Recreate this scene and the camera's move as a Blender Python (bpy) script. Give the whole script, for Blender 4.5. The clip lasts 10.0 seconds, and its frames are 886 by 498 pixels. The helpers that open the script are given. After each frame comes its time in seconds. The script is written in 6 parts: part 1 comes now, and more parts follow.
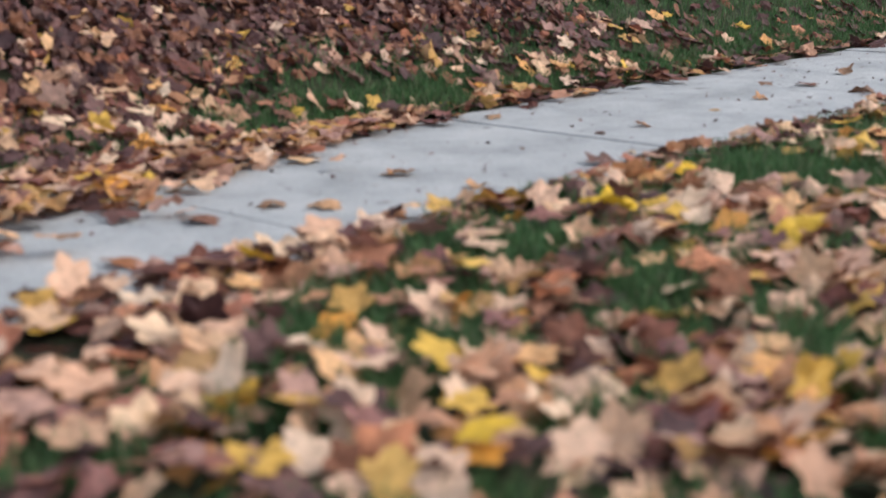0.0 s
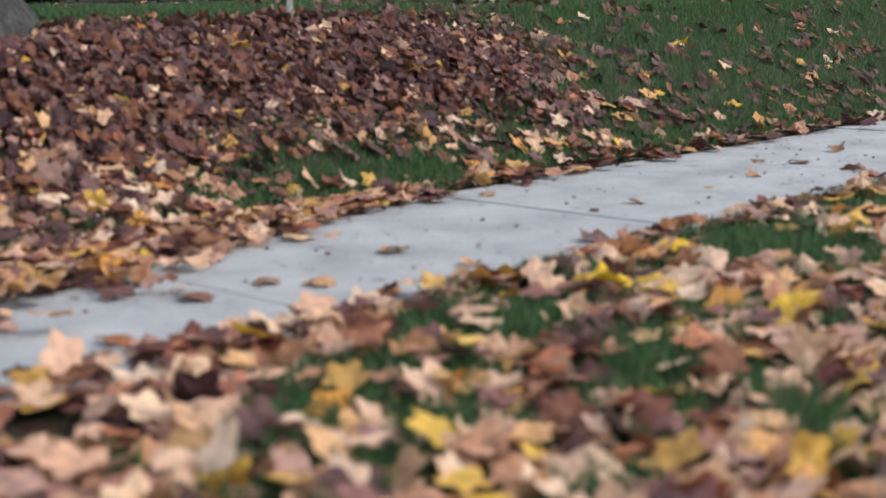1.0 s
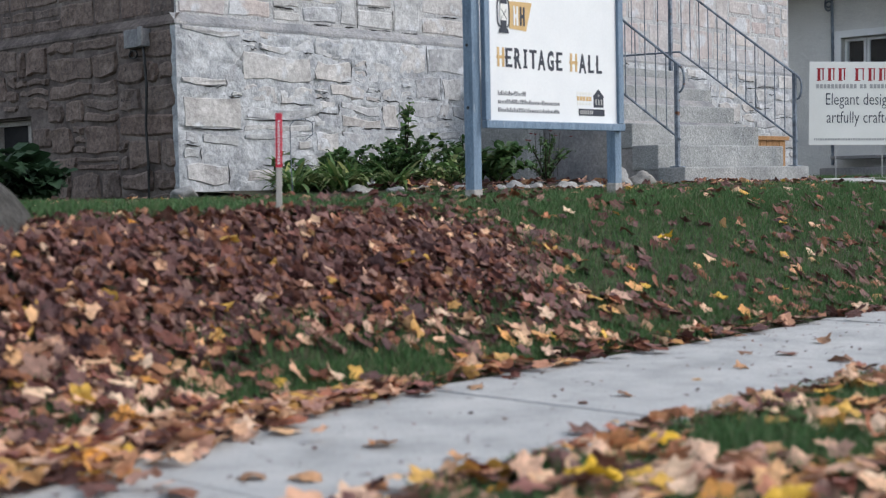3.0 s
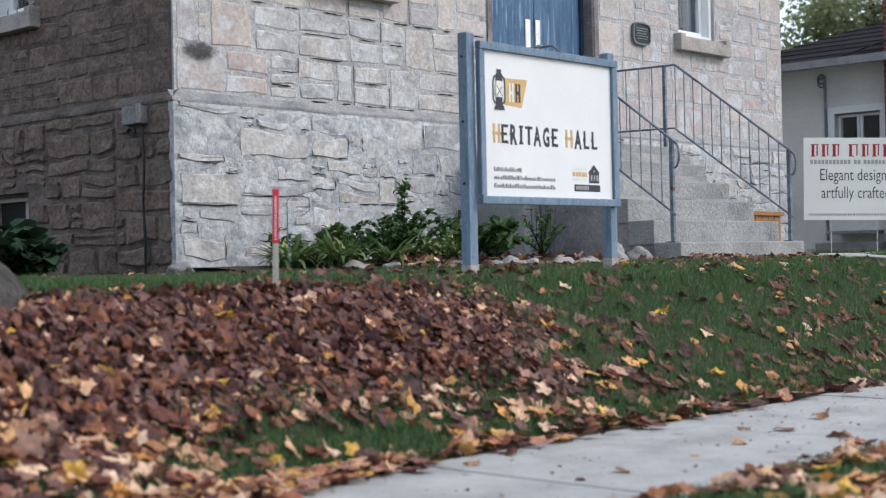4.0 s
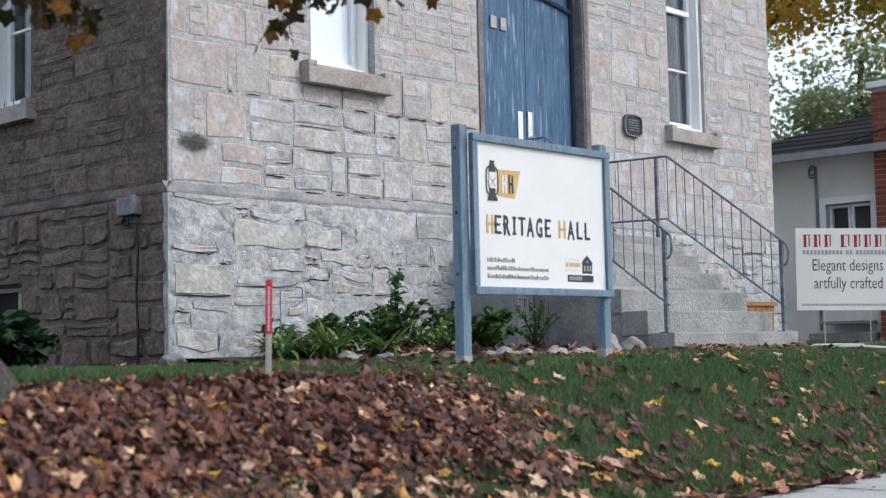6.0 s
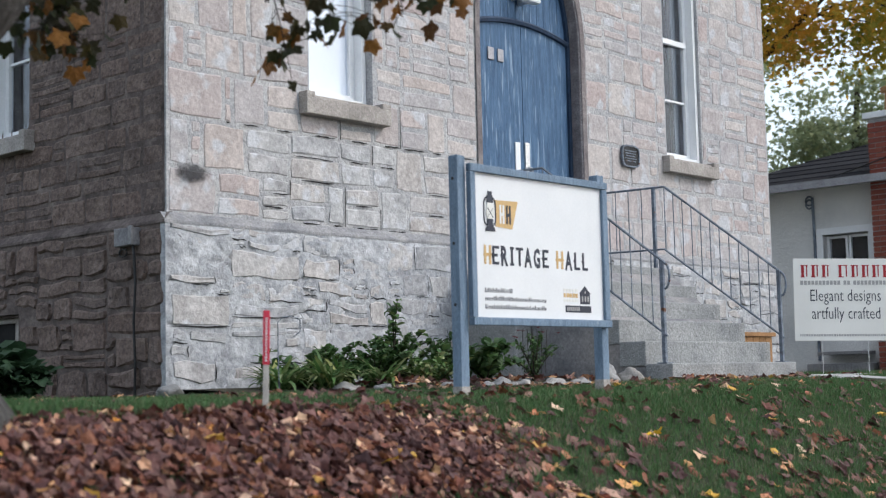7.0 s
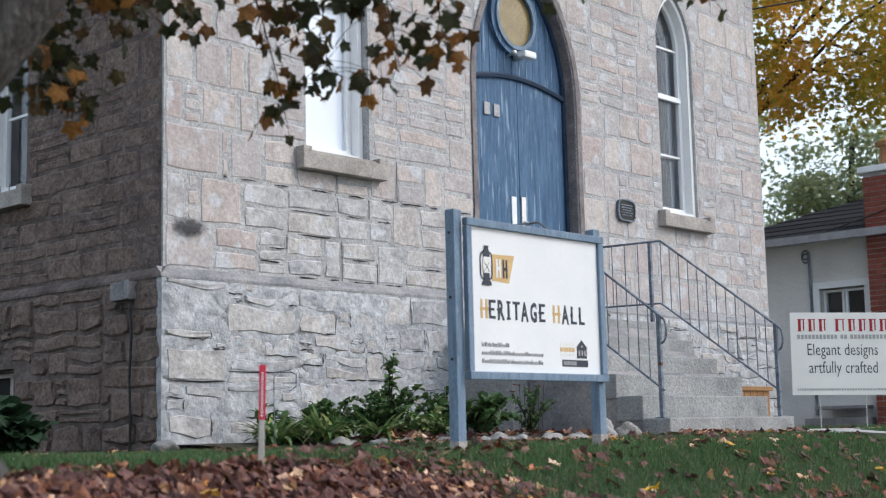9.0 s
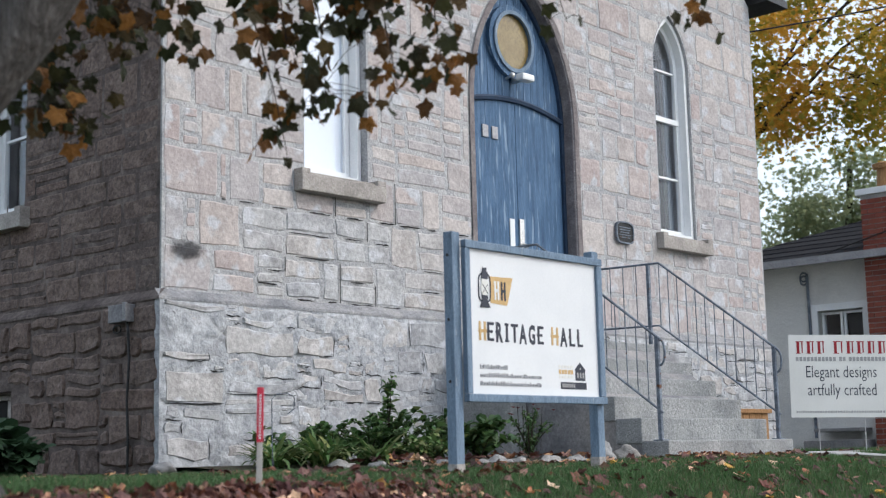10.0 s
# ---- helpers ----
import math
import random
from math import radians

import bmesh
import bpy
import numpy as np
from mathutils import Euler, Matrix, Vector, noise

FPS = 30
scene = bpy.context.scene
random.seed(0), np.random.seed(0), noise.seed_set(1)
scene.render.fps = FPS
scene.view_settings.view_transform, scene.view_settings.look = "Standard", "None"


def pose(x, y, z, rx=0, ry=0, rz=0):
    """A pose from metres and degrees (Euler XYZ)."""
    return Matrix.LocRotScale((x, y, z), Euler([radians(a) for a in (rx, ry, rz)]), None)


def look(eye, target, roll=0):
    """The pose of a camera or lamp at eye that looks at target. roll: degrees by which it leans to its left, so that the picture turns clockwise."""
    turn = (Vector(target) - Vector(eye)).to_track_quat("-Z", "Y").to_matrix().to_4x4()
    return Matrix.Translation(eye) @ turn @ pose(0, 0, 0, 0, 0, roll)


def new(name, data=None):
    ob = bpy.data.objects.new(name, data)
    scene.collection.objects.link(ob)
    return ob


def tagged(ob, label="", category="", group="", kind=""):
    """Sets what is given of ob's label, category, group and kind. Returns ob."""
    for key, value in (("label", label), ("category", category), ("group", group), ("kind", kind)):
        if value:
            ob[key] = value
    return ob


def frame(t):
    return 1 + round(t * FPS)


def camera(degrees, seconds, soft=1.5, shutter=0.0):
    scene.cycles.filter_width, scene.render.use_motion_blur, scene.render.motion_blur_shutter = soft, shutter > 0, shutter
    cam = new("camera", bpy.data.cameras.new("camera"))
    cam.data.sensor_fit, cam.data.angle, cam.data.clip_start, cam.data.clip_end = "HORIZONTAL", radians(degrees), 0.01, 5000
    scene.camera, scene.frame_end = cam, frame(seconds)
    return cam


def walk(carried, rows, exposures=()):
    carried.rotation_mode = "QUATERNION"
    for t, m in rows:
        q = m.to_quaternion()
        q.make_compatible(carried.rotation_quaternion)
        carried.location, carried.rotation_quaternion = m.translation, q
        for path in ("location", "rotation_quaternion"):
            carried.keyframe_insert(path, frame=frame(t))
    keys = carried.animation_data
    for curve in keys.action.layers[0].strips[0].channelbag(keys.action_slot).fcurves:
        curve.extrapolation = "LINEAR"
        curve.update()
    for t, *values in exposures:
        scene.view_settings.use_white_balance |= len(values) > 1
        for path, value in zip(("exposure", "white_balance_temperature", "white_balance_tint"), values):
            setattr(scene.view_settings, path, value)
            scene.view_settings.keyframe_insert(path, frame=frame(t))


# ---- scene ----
FOV = 35.49
cam = camera(FOV, 10.0, soft=1.2)
walk(cam, [
    (0.0, pose(0, 0, 0.75, 76.134, 1.012, -46.024)),
    (0.5, pose(0, 0, 0.75, 77.678, 1.031, -46.121)),
    (1.0, pose(0, 0, 0.75, 79.315, 1.014, -46.252)),
    (1.5, pose(0, 0, 0.75, 81.193, 1.005, -46.465)),
    (2.0, pose(0, 0, 0.75, 83.258, 0.988, -46.639)),
    (2.5, pose(0, 0, 0.75, 85.372, 1.063, -46.716)),
    (4.0, pose(0, 0, 0.75, 90.393, 1.193, -46.927)),
    (4.5, pose(0, 0, 0.75, 91.664, 1.201, -47.007)),
    (5.0, pose(0, 0, 0.75, 92.698, 1.207, -47.082)),
    (5.5, pose(0, 0, 0.75, 93.459, 1.216, -47.142)),
    (7.0, pose(0, 0, 0.75, 95.397, 1.285, -47.289)),
    (7.5, pose(0, 0, 0.75, 96.003, 1.293, -47.324)),
    (8.0, pose(0, 0, 0.75, 96.570, 1.298, -47.360)),
    (8.5, pose(0, 0, 0.75, 97.119, 1.307, -47.395)),
    (9.0, pose(0, 0, 0.75, 97.635, 1.326, -47.428)),
    (9.5, pose(0, 0, 0.75, 98.121, 1.323, -47.466)),
    (10.0, pose(0, 0, 0.75, 98.552, 1.335, -47.499)),
])
cam.data.dof.use_dof = True
cam.data.dof.focus_distance = 12.0
cam.data.dof.aperture_fstop = 2.8

# ---- daylight: thin overcast, sun low behind the street ----
world = bpy.data.worlds.new("world")
scene.world = world
world.use_nodes = True
wn = world.node_tree
sky = wn.nodes.new("ShaderNodeTexSky")
sky.sky_type = "NISHITA"
sky.sun_disc = False
SUN_EL, SUN_AZ = 40.0, 145.0
sky.sun_elevation = radians(SUN_EL)
sky.sun_rotation = radians(SUN_AZ)
sky.air_density, sky.dust_density, sky.ozone_density = 1.0, 2.0, 1.0
wn.links.new(sky.outputs[0], wn.nodes["Background"].inputs[0])
wn.nodes["Background"].inputs[1].default_value = 0.07
# a thin even cloud veil over the whole sky
veil, both = wn.nodes.new("ShaderNodeBackground"), wn.nodes.new("ShaderNodeAddShader")
veil.inputs[0].default_value, veil.inputs[1].default_value = (0.89, 0.965, 1.05, 1), 0.40
wn.links.new(wn.nodes["Background"].outputs[0], both.inputs[0])
wn.links.new(veil.outputs[0], both.inputs[1])
wn.links.new(both.outputs[0], wn.nodes["World Output"].inputs[0])
sun = new("sun", bpy.data.lights.new("sun", "SUN"))
sun.data.energy = 0.9
sun.data.angle = radians(25)
sun.data.color = (1.0, 0.985, 0.965)
az, el = radians(SUN_AZ), radians(SUN_EL)
sun.matrix_world = look((20 * math.sin(az) * math.cos(el), 20 * math.cos(az) * math.cos(el), 20 * math.sin(el)), (0, 0, 0))
scene.view_settings.exposure = 0.90

# ---- helpers for things and parts ----
RNG = random.Random(7)


def root(name, at, label, category, group="", kind=""):
    ob = new(name)
    ob.location = at
    ob.empty_display_size = 0.2
    ob["base"] = list(at)
    return tagged(ob, label, category, group, kind)


def link(name, me, parent=None, label=""):
    ob = new(name, me)
    if parent is not None:
        ob.parent = parent
        base = parent.get("base")
        if base is not None:
            ob.matrix_parent_inverse = Matrix.Translation(-Vector(base))
    if label:
        ob["label"] = label
    return ob


def mesh_of(bm, name, material, smooth=False):
    bmesh.ops.recalc_face_normals(bm, faces=bm.faces)
    me = bpy.data.meshes.new(name)
    bm.to_mesh(me)
    bm.free()
    me.materials.append(material)
    if smooth:
        me.shade_smooth()
    return me


def part(name, bm, material, parent=None, label="", smooth=False):
    return link(name, mesh_of(bm, name, material, smooth), parent, label)


def box(bm, x0, x1, y0, y1, z0, z1, bevel=0.0, m=None):
    r = bmesh.ops.create_cube(bm, size=1)
    vs = r["verts"]
    for v in vs:
        v.co = Vector(((x0 + x1) / 2 + v.co.x * (x1 - x0), (y0 + y1) / 2 + v.co.y * (y1 - y0), (z0 + z1) / 2 + v.co.z * (z1 - z0)))
    if bevel > 0:
        es = list({e for v in vs for e in v.link_edges})
        out = bmesh.ops.bevel(bm, geom=es, offset=bevel, segments=2, affect="EDGES", profile=0.6)
        vs = list({v for f in out["faces"] for v in f.verts} | {v for v in vs if v.is_valid})
    if m is not None:
        bmesh.ops.transform(bm, matrix=m, verts=vs)
    return bm


def tube(bm, pts, radii, sides=8, cap=True):
    """A tube of rings round a line of points."""
    pts = [Vector(p) for p in pts]
    if isinstance(radii, (int, float)):
        radii = [radii] * len(pts)
    rings = []
    for i, p in enumerate(pts):
        d = (pts[min(i + 1, len(pts) - 1)] - pts[max(i - 1, 0)]).normalized()
        a = d.cross(Vector((0.31, 0.17, 0.93)))
        if a.length < 0.05:
            a = d.cross(Vector((1, 0, 0)))
        a.normalize()
        b = d.cross(a)
        rings.append([bm.verts.new(p + radii[i] * (math.cos(2 * math.pi * k / sides) * a + math.sin(2 * math.pi * k / sides) * b)) for k in range(sides)])
    for r0, r1 in zip(rings, rings[1:]):
        for k in range(sides):
            bm.faces.new((r0[k], r0[(k + 1) % sides], r1[(k + 1) % sides], r1[k]))
    if cap:
        bm.faces.new(rings[0])
        bm.faces.new(rings[-1][::-1])
    return bm


def prism(bm, outline, holes, to_world, depth):
    """A slab from a flat outline with holes; to_world(u, v, d) places it."""
    edges = []
    for loop in [outline] + holes:
        vs = [bm.verts.new((u, v, 0)) for u, v in loop]
        edges += [bm.edges.new((vs[i], vs[(i + 1) % len(vs)])) for i in range(len(vs))]
    fill = bmesh.ops.triangle_fill(bm, use_beauty=True, use_dissolve=False, edges=edges)
    faces = [g for g in fill["geom"] if isinstance(g, bmesh.types.BMFace)]
    ext = bmesh.ops.extrude_face_region(bm, geom=faces)
    for g in ext["geom"]:
        if isinstance(g, bmesh.types.BMVert):
            g.co.z = depth
    for v in bm.verts:
        v.co = Vector(to_world(v.co.x, v.co.y, v.co.z))
    return bm


# ---- materials ----
def nodes_of(name):
    m = bpy.data.materials.new(name)
    m.use_nodes = True
    nt = m.node_tree
    return m, nt, nt.nodes["Principled BSDF"], nt.nodes.new, nt.links.new


def ramp(nt, cols, stops=None, mode="LINEAR"):
    r = nt.nodes.new("ShaderNodeValToRGB")
    e = r.color_ramp.elements
    stops = stops or [i / max(1, len(cols) - 1) for i in range(len(cols))]
    while len(e) < len(cols):
        e.new(0.5)
    for el_, s, c in zip(e, stops, cols):
        el_.position = s
        el_.color = (*c, 1)
    r.color_ramp.interpolation = mode
    return r


def surface(name, cols, scale=4.0, rough=0.85, bump=0.4, fine=45.0, tints=None, amount=0.5, by="object", metal=0.0, soft=0.62,
            stretch=(1, 1, 1), grain=0.35, spots=None, coarse=0.0, stops=None, spec=0.3, pits=None):
    """A weathered surface: broad patches, fine grain, relief; tints vary it piece by piece."""
    m, nt, bsdf, node, wire = nodes_of(name)
    tc, info, mp = node("ShaderNodeTexCoord"), node("ShaderNodeObjectInfo"), node("ShaderNodeMapping")
    add = node("ShaderNodeVectorMath")
    add.operation = "MULTIPLY_ADD"
    wire(info.outputs["Random"], add.inputs[0])
    add.inputs[1].default_value = (37, 23, 51)
    wire(tc.outputs["Object"], add.inputs[2])
    wire(add.outputs[0], mp.inputs[0])
    mp.inputs["Scale"].default_value = stretch
    n1, n2 = node("ShaderNodeTexNoise"), node("ShaderNodeTexNoise")
    n1.inputs["Scale"].default_value, n1.inputs["Detail"].default_value, n1.inputs["Roughness"].default_value = scale, 6, soft
    n2.inputs["Scale"].default_value, n2.inputs["Detail"].default_value, n2.inputs["Roughness"].default_value = fine, 5, 0.7
    for n in (n1, n2):
        wire(mp.outputs[0], n.inputs["Vector"])
    r1 = ramp(nt, cols, stops or [0.32 + 0.36 * i / max(1, len(cols) - 1) for i in range(len(cols))])
    wire(n1.outputs[0], r1.inputs[0])
    col = r1.outputs[0]
    if tints:
        r2 = ramp(nt, tints, mode="LINEAR")
        if by == "object":
            wire(info.outputs["Random"], r2.inputs[0])
        else:
            geo = node("ShaderNodeNewGeometry")
            wire(geo.outputs["Random Per Island"], r2.inputs[0])
        mix = node("ShaderNodeMix")
        mix.data_type, mix.blend_type = "RGBA", "MIX"
        mix.inputs[0].default_value = amount
        wire(col, mix.inputs[6])
        wire(r2.outputs[0], mix.inputs[7])
        col = mix.outputs[2]
    if spots:
        n3 = node("ShaderNodeTexNoise")
        n3.inputs["Scale"].default_value, n3.inputs["Detail"].default_value = spots[1], 4
        wire(mp.outputs[0], n3.inputs["Vector"])
        r3 = ramp(nt, [(0, 0, 0), (1, 1, 1)], [spots[2], spots[2] + 0.07])
        wire(n3.outputs[0], r3.inputs[0])
        mix = node("ShaderNodeMix")
        mix.data_type = "RGBA"
        wire(r3.outputs[0], mix.inputs[0])
        wire(col, mix.inputs[6])
        mix.inputs[7].default_value = (*spots[0], 1)
        col = mix.outputs[2]
    if pits:
        n5, r5, pit = node("ShaderNodeTexNoise"), ramp(nt, [(0, 0, 0), (1, 1, 1)], [pits[2], pits[2] + 0.03]), node("ShaderNodeMix")
        n5.inputs["Scale"].default_value, n5.inputs["Detail"].default_value, n5.inputs["Roughness"].default_value = pits[1], 6, 0.7
        n5.inputs["Distortion"].default_value = 0.8
        wire(mp.outputs[0], n5.inputs["Vector"])
        wire(n5.outputs[0], r5.inputs[0])
        pit.data_type = "RGBA"
        wire(r5.outputs[0], pit.inputs[0])
        wire(col, pit.inputs[6])
        pit.inputs[7].default_value = (*pits[0], 1)
        col = pit.outputs[2]
    g = ramp(nt, [(1 - grain,) * 3, (1 + grain * 0.6,) * 3], [0.3, 0.7])
    wire(n2.outputs[0], g.inputs[0])
    mul = node("ShaderNodeMix")
    mul.data_type, mul.blend_type = "RGBA", "MULTIPLY"
    mul.inputs[0].default_value = 1
    wire(col, mul.inputs[6])
    wire(g.outputs[0], mul.inputs[7])
    wire(mul.outputs[2], bsdf.inputs["Base Color"])
    b = node("ShaderNodeBump")
    b.inputs["Strength"].default_value, b.inputs["Distance"].default_value = bump, 0.012
    wire(n2.outputs[0], b.inputs["Height"])
    last = b
    if coarse:
        b2 = node("ShaderNodeBump")
        b2.inputs["Strength"].default_value, b2.inputs["Distance"].default_value = coarse, 0.05
        n4 = node("ShaderNodeTexNoise")
        n4.inputs["Scale"].default_value, n4.inputs["Detail"].default_value = fine * 0.28, 4
        wire(mp.outputs[0], n4.inputs["Vector"])
        wire(n4.outputs[0], b2.inputs["Height"])
        wire(b.outputs[0], b2.inputs["Normal"])
        last = b2
    wire(last.outputs[0], bsdf.inputs["Normal"])
    bsdf.inputs["Roughness"].default_value, bsdf.inputs["Metallic"].default_value = rough, metal
    bsdf.inputs["Specular IOR Level"].default_value = spec
    return m


def leafy(name, cols, by="island", lucent=0.25, rough=0.6, stops=None, grain=0.3, mode="LINEAR", clump=0.0):
    """Leaf colour drawn piece by piece, mottled, letting some light through."""
    m, nt, bsdf, node, wire = nodes_of(name)
    if by == "island":
        src = node("ShaderNodeNewGeometry").outputs["Random Per Island"]
    else:
        src = node("ShaderNodeObjectInfo").outputs["Random"]
    r = ramp(nt, cols, stops, mode)
    tc, n = node("ShaderNodeTexCoord"), node("ShaderNodeTexNoise")
    if clump:
        # whole boughs turn together
        big, spread, blend = node("ShaderNodeTexNoise"), node("ShaderNodeMapRange"), node("ShaderNodeMix")
        big.inputs["Scale"].default_value, big.inputs["Detail"].default_value = 0.7, 2
        wire(tc.outputs["Object"], big.inputs["Vector"])
        wire(big.outputs[0], spread.inputs[0])
        spread.inputs[1].default_value, spread.inputs[2].default_value = 0.32, 0.68
        blend.inputs[0].default_value = clump
        wire(src, blend.inputs[2])
        wire(spread.outputs[0], blend.inputs[3])
        src = blend.outputs[0]
    wire(src, r.inputs[0])
    n.inputs["Scale"].default_value, n.inputs["Detail"].default_value = 38, 4
    wire(tc.outputs["Object"], n.inputs["Vector"])
    g = ramp(nt, [(1 - grain,) * 3, (1 + grain * 0.5,) * 3], [0.3, 0.7])
    wire(n.outputs[0], g.inputs[0])
    mul = node("ShaderNodeMix")
    mul.data_type, mul.blend_type = "RGBA", "MULTIPLY"
    mul.inputs[0].default_value = 1
    wire(r.outputs[0], mul.inputs[6])
    wire(g.outputs[0], mul.inputs[7])
    wire(mul.outputs[2], bsdf.inputs["Base Color"])
    bsdf.inputs["Roughness"].default_value = rough
    bsdf.inputs["Specular IOR Level"].default_value = 0.25
    b = node("ShaderNodeBump")
    b.inputs["Strength"].default_value, b.inputs["Distance"].default_value = 0.35, 0.01
    wire(n.outputs[0], b.inputs["Height"])
    wire(b.outputs[0], bsdf.inputs["Normal"])
    tr, ms = node("ShaderNodeBsdfTranslucent"), node("ShaderNodeMixShader")
    wire(mul.outputs[2], tr.inputs[0])
    ms.inputs[0].default_value = lucent
    wire(bsdf.outputs[0], ms.inputs[1])
    wire(tr.outputs[0], ms.inputs[2])
    wire(ms.outputs[0], nt.nodes["Material Output"].inputs[0])
    return m


def glassy(name, tint=(0.95, 0.97, 1.0)):
    m, nt, bsdf, node, wire = nodes_of(name)
    tr, gl, ms, fr = node("ShaderNodeBsdfTransparent"), node("ShaderNodeBsdfGlossy"), node("ShaderNodeMixShader"), node("ShaderNodeLayerWeight")
    tr.inputs[0].default_value = (*tint, 1)
    gl.inputs["Roughness"].default_value = 0.03
    fr.inputs["Blend"].default_value = 0.5
    pw, ad = node("ShaderNodeMath"), node("ShaderNodeMath")
    pw.operation, ad.operation = "POWER", "MULTIPLY_ADD"
    wire(fr.outputs["Facing"], pw.inputs[0])
    pw.inputs[1].default_value = 4.0
    wire(pw.outputs[0], ad.inputs[0])
    ad.inputs[1].default_value, ad.inputs[2].default_value = 0.8, 0.03
    wire(ad.outputs[0], ms.inputs[0])
    wire(tr.outputs[0], ms.inputs[1])
    wire(gl.outputs[0], ms.inputs[2])
    wire(ms.outputs[0], nt.nodes["Material Output"].inputs[0])
    return m


M_ASHLAR = surface("limestone ashlar", [(0.315, 0.288, 0.283), (0.430, 0.393, 0.384), (0.540, 0.505, 0.493)], 5.5, 0.92, 0.40, 30,
                   [(0.455, 0.372, 0.350), (0.405, 0.400, 0.420), (0.520, 0.450, 0.415), (0.450, 0.430, 0.435), (0.455, 0.365, 0.350), (0.575, 0.535, 0.505), (0.390, 0.388, 0.410), (0.500, 0.420, 0.390)], 0.58, coarse=0.4, spots=((0.510, 0.520, 0.545), 4.0, 0.57), grain=0.26, pits=((0.20, 0.18, 0.175), 12, 0.675), soft=0.5)
M_RUBBLE = surface("pale rubble limestone", [(0.24, 0.246, 0.262), (0.40, 0.405, 0.420), (0.56, 0.565, 0.578)], 6.0, 0.93, 0.5, 26,
                   [(0.500, 0.470, 0.436), (0.400, 0.405, 0.425), (0.560, 0.478, 0.412), (0.520, 0.515, 0.508), (0.340, 0.345, 0.365)], 0.38, coarse=0.45, spots=((0.535, 0.545, 0.570), 5.0, 0.57), grain=0.32, pits=((0.17, 0.17, 0.18), 10, 0.66), soft=0.52)
# browner stone than the front, darkened too: the side wall's shade is in it
M_SIDE = surface("weathered brown limestone, shade in the colour", [(0.086, 0.061, 0.053), (0.156, 0.115, 0.099), (0.236, 0.180, 0.156)], 6, 0.93, 0.6, 30,
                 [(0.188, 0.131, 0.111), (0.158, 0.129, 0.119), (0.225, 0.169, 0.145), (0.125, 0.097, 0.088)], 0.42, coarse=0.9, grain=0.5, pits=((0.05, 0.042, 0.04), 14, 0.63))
M_MORTAR = surface("blue-grey lime mortar", [(0.33, 0.337, 0.352), (0.42, 0.422, 0.432), (0.50, 0.495, 0.49)], 4.0, 0.95, 0.5, 55, coarse=0.4, spots=((0.26, 0.26, 0.27), 9, 0.66))
M_PARGE = surface("pale smeared mortar", [(0.30, 0.312, 0.335), (0.42, 0.434, 0.458), (0.535, 0.548, 0.568)], 8.5, 0.95, 0.6, 28, spots=((0.31, 0.315, 0.33), 7, 0.62), coarse=0.7, grain=0.34, pits=((0.15, 0.15, 0.16), 9, 0.65), soft=0.58)
# wall mortar darkened, the side wall's shade put into its colour
M_SHADEMORTAR = surface("mortar, shade in the colour", [(0.055, 0.045, 0.042), (0.125, 0.100, 0.092), (0.215, 0.180, 0.165)], 4, 0.95, 0.5, 30, coarse=0.5)
M_SILL = surface("grey sandstone trim", [(0.27, 0.25, 0.23), (0.36, 0.33, 0.31), (0.43, 0.40, 0.37)], 5, 0.9, 0.4, 60, spots=((0.18, 0.17, 0.17), 6, 0.68))
M_CONC = surface("worn step concrete", [(0.231, 0.238, 0.245), (0.307, 0.317, 0.317), (0.376, 0.378, 0.381)], 3, 0.93, 0.6, 90, spots=((0.478, 0.484, 0.480), 26, 0.67), coarse=0.3, grain=0.45, pits=((0.15, 0.15, 0.155), 34, 0.64))
M_CONCD = surface("damp stained concrete", [(0.17, 0.17, 0.185), (0.26, 0.255, 0.26), (0.34, 0.32, 0.31)], 2.2, 0.9, 0.4, 40)
M_WALK = surface("pale pavement concrete", [(0.30, 0.305, 0.305), (0.39, 0.39, 0.39), (0.46, 0.455, 0.45)], 3.4, 0.92, 0.4, 110, spots=((0.24, 0.235, 0.23), 11, 0.67), grain=0.3)
M_BLUE = surface("peeling blue paint", [(0.040, 0.090, 0.170), (0.062, 0.132, 0.240), (0.098, 0.182, 0.305)], 3, 0.62, 0.4, 26, stretch=(9, 9, 0.7), spots=((0.21, 0.31, 0.43), 3.4, 0.585), grain=0.4)
M_NAVY = surface("dark blue trim paint", [(0.018, 0.035, 0.07), (0.035, 0.065, 0.12)], 5, 0.6, 0.3, 40, grain=0.3)
M_JAMB = surface("brown sandstone jamb", [(0.15, 0.13, 0.135), (0.215, 0.19, 0.19), (0.28, 0.255, 0.25)], 6, 0.92, 0.5, 50, spots=((0.36, 0.35, 0.35), 7, 0.68), coarse=0.3)
M_BLUEPOST = surface("slate blue paint", [(0.115, 0.170, 0.240), (0.155, 0.225, 0.310), (0.20, 0.275, 0.365)], 4, 0.6, 0.3, 40, stretch=(5, 5, 1), spots=((0.33, 0.38, 0.43), 6, 0.66))
M_WHITE = surface("white window paint", [(0.74, 0.76, 0.78), (0.82, 0.83, 0.84)], 4, 0.5, 0.15, 60, grain=0.08)
M_PANEL = surface("white sign panel", [(0.66, 0.68, 0.70), (0.72, 0.735, 0.75)], 2, 0.45, 0.05, 80, grain=0.04)
M_CREAM = surface("off-white sign board", [(0.66, 0.66, 0.63), (0.72, 0.72, 0.69)], 2, 0.5, 0.05, 80, grain=0.05)
M_INK = surface("slate ink", [(0.03, 0.035, 0.05), (0.045, 0.05, 0.07)], 9, 0.6, 0.05, 60, grain=0.1)
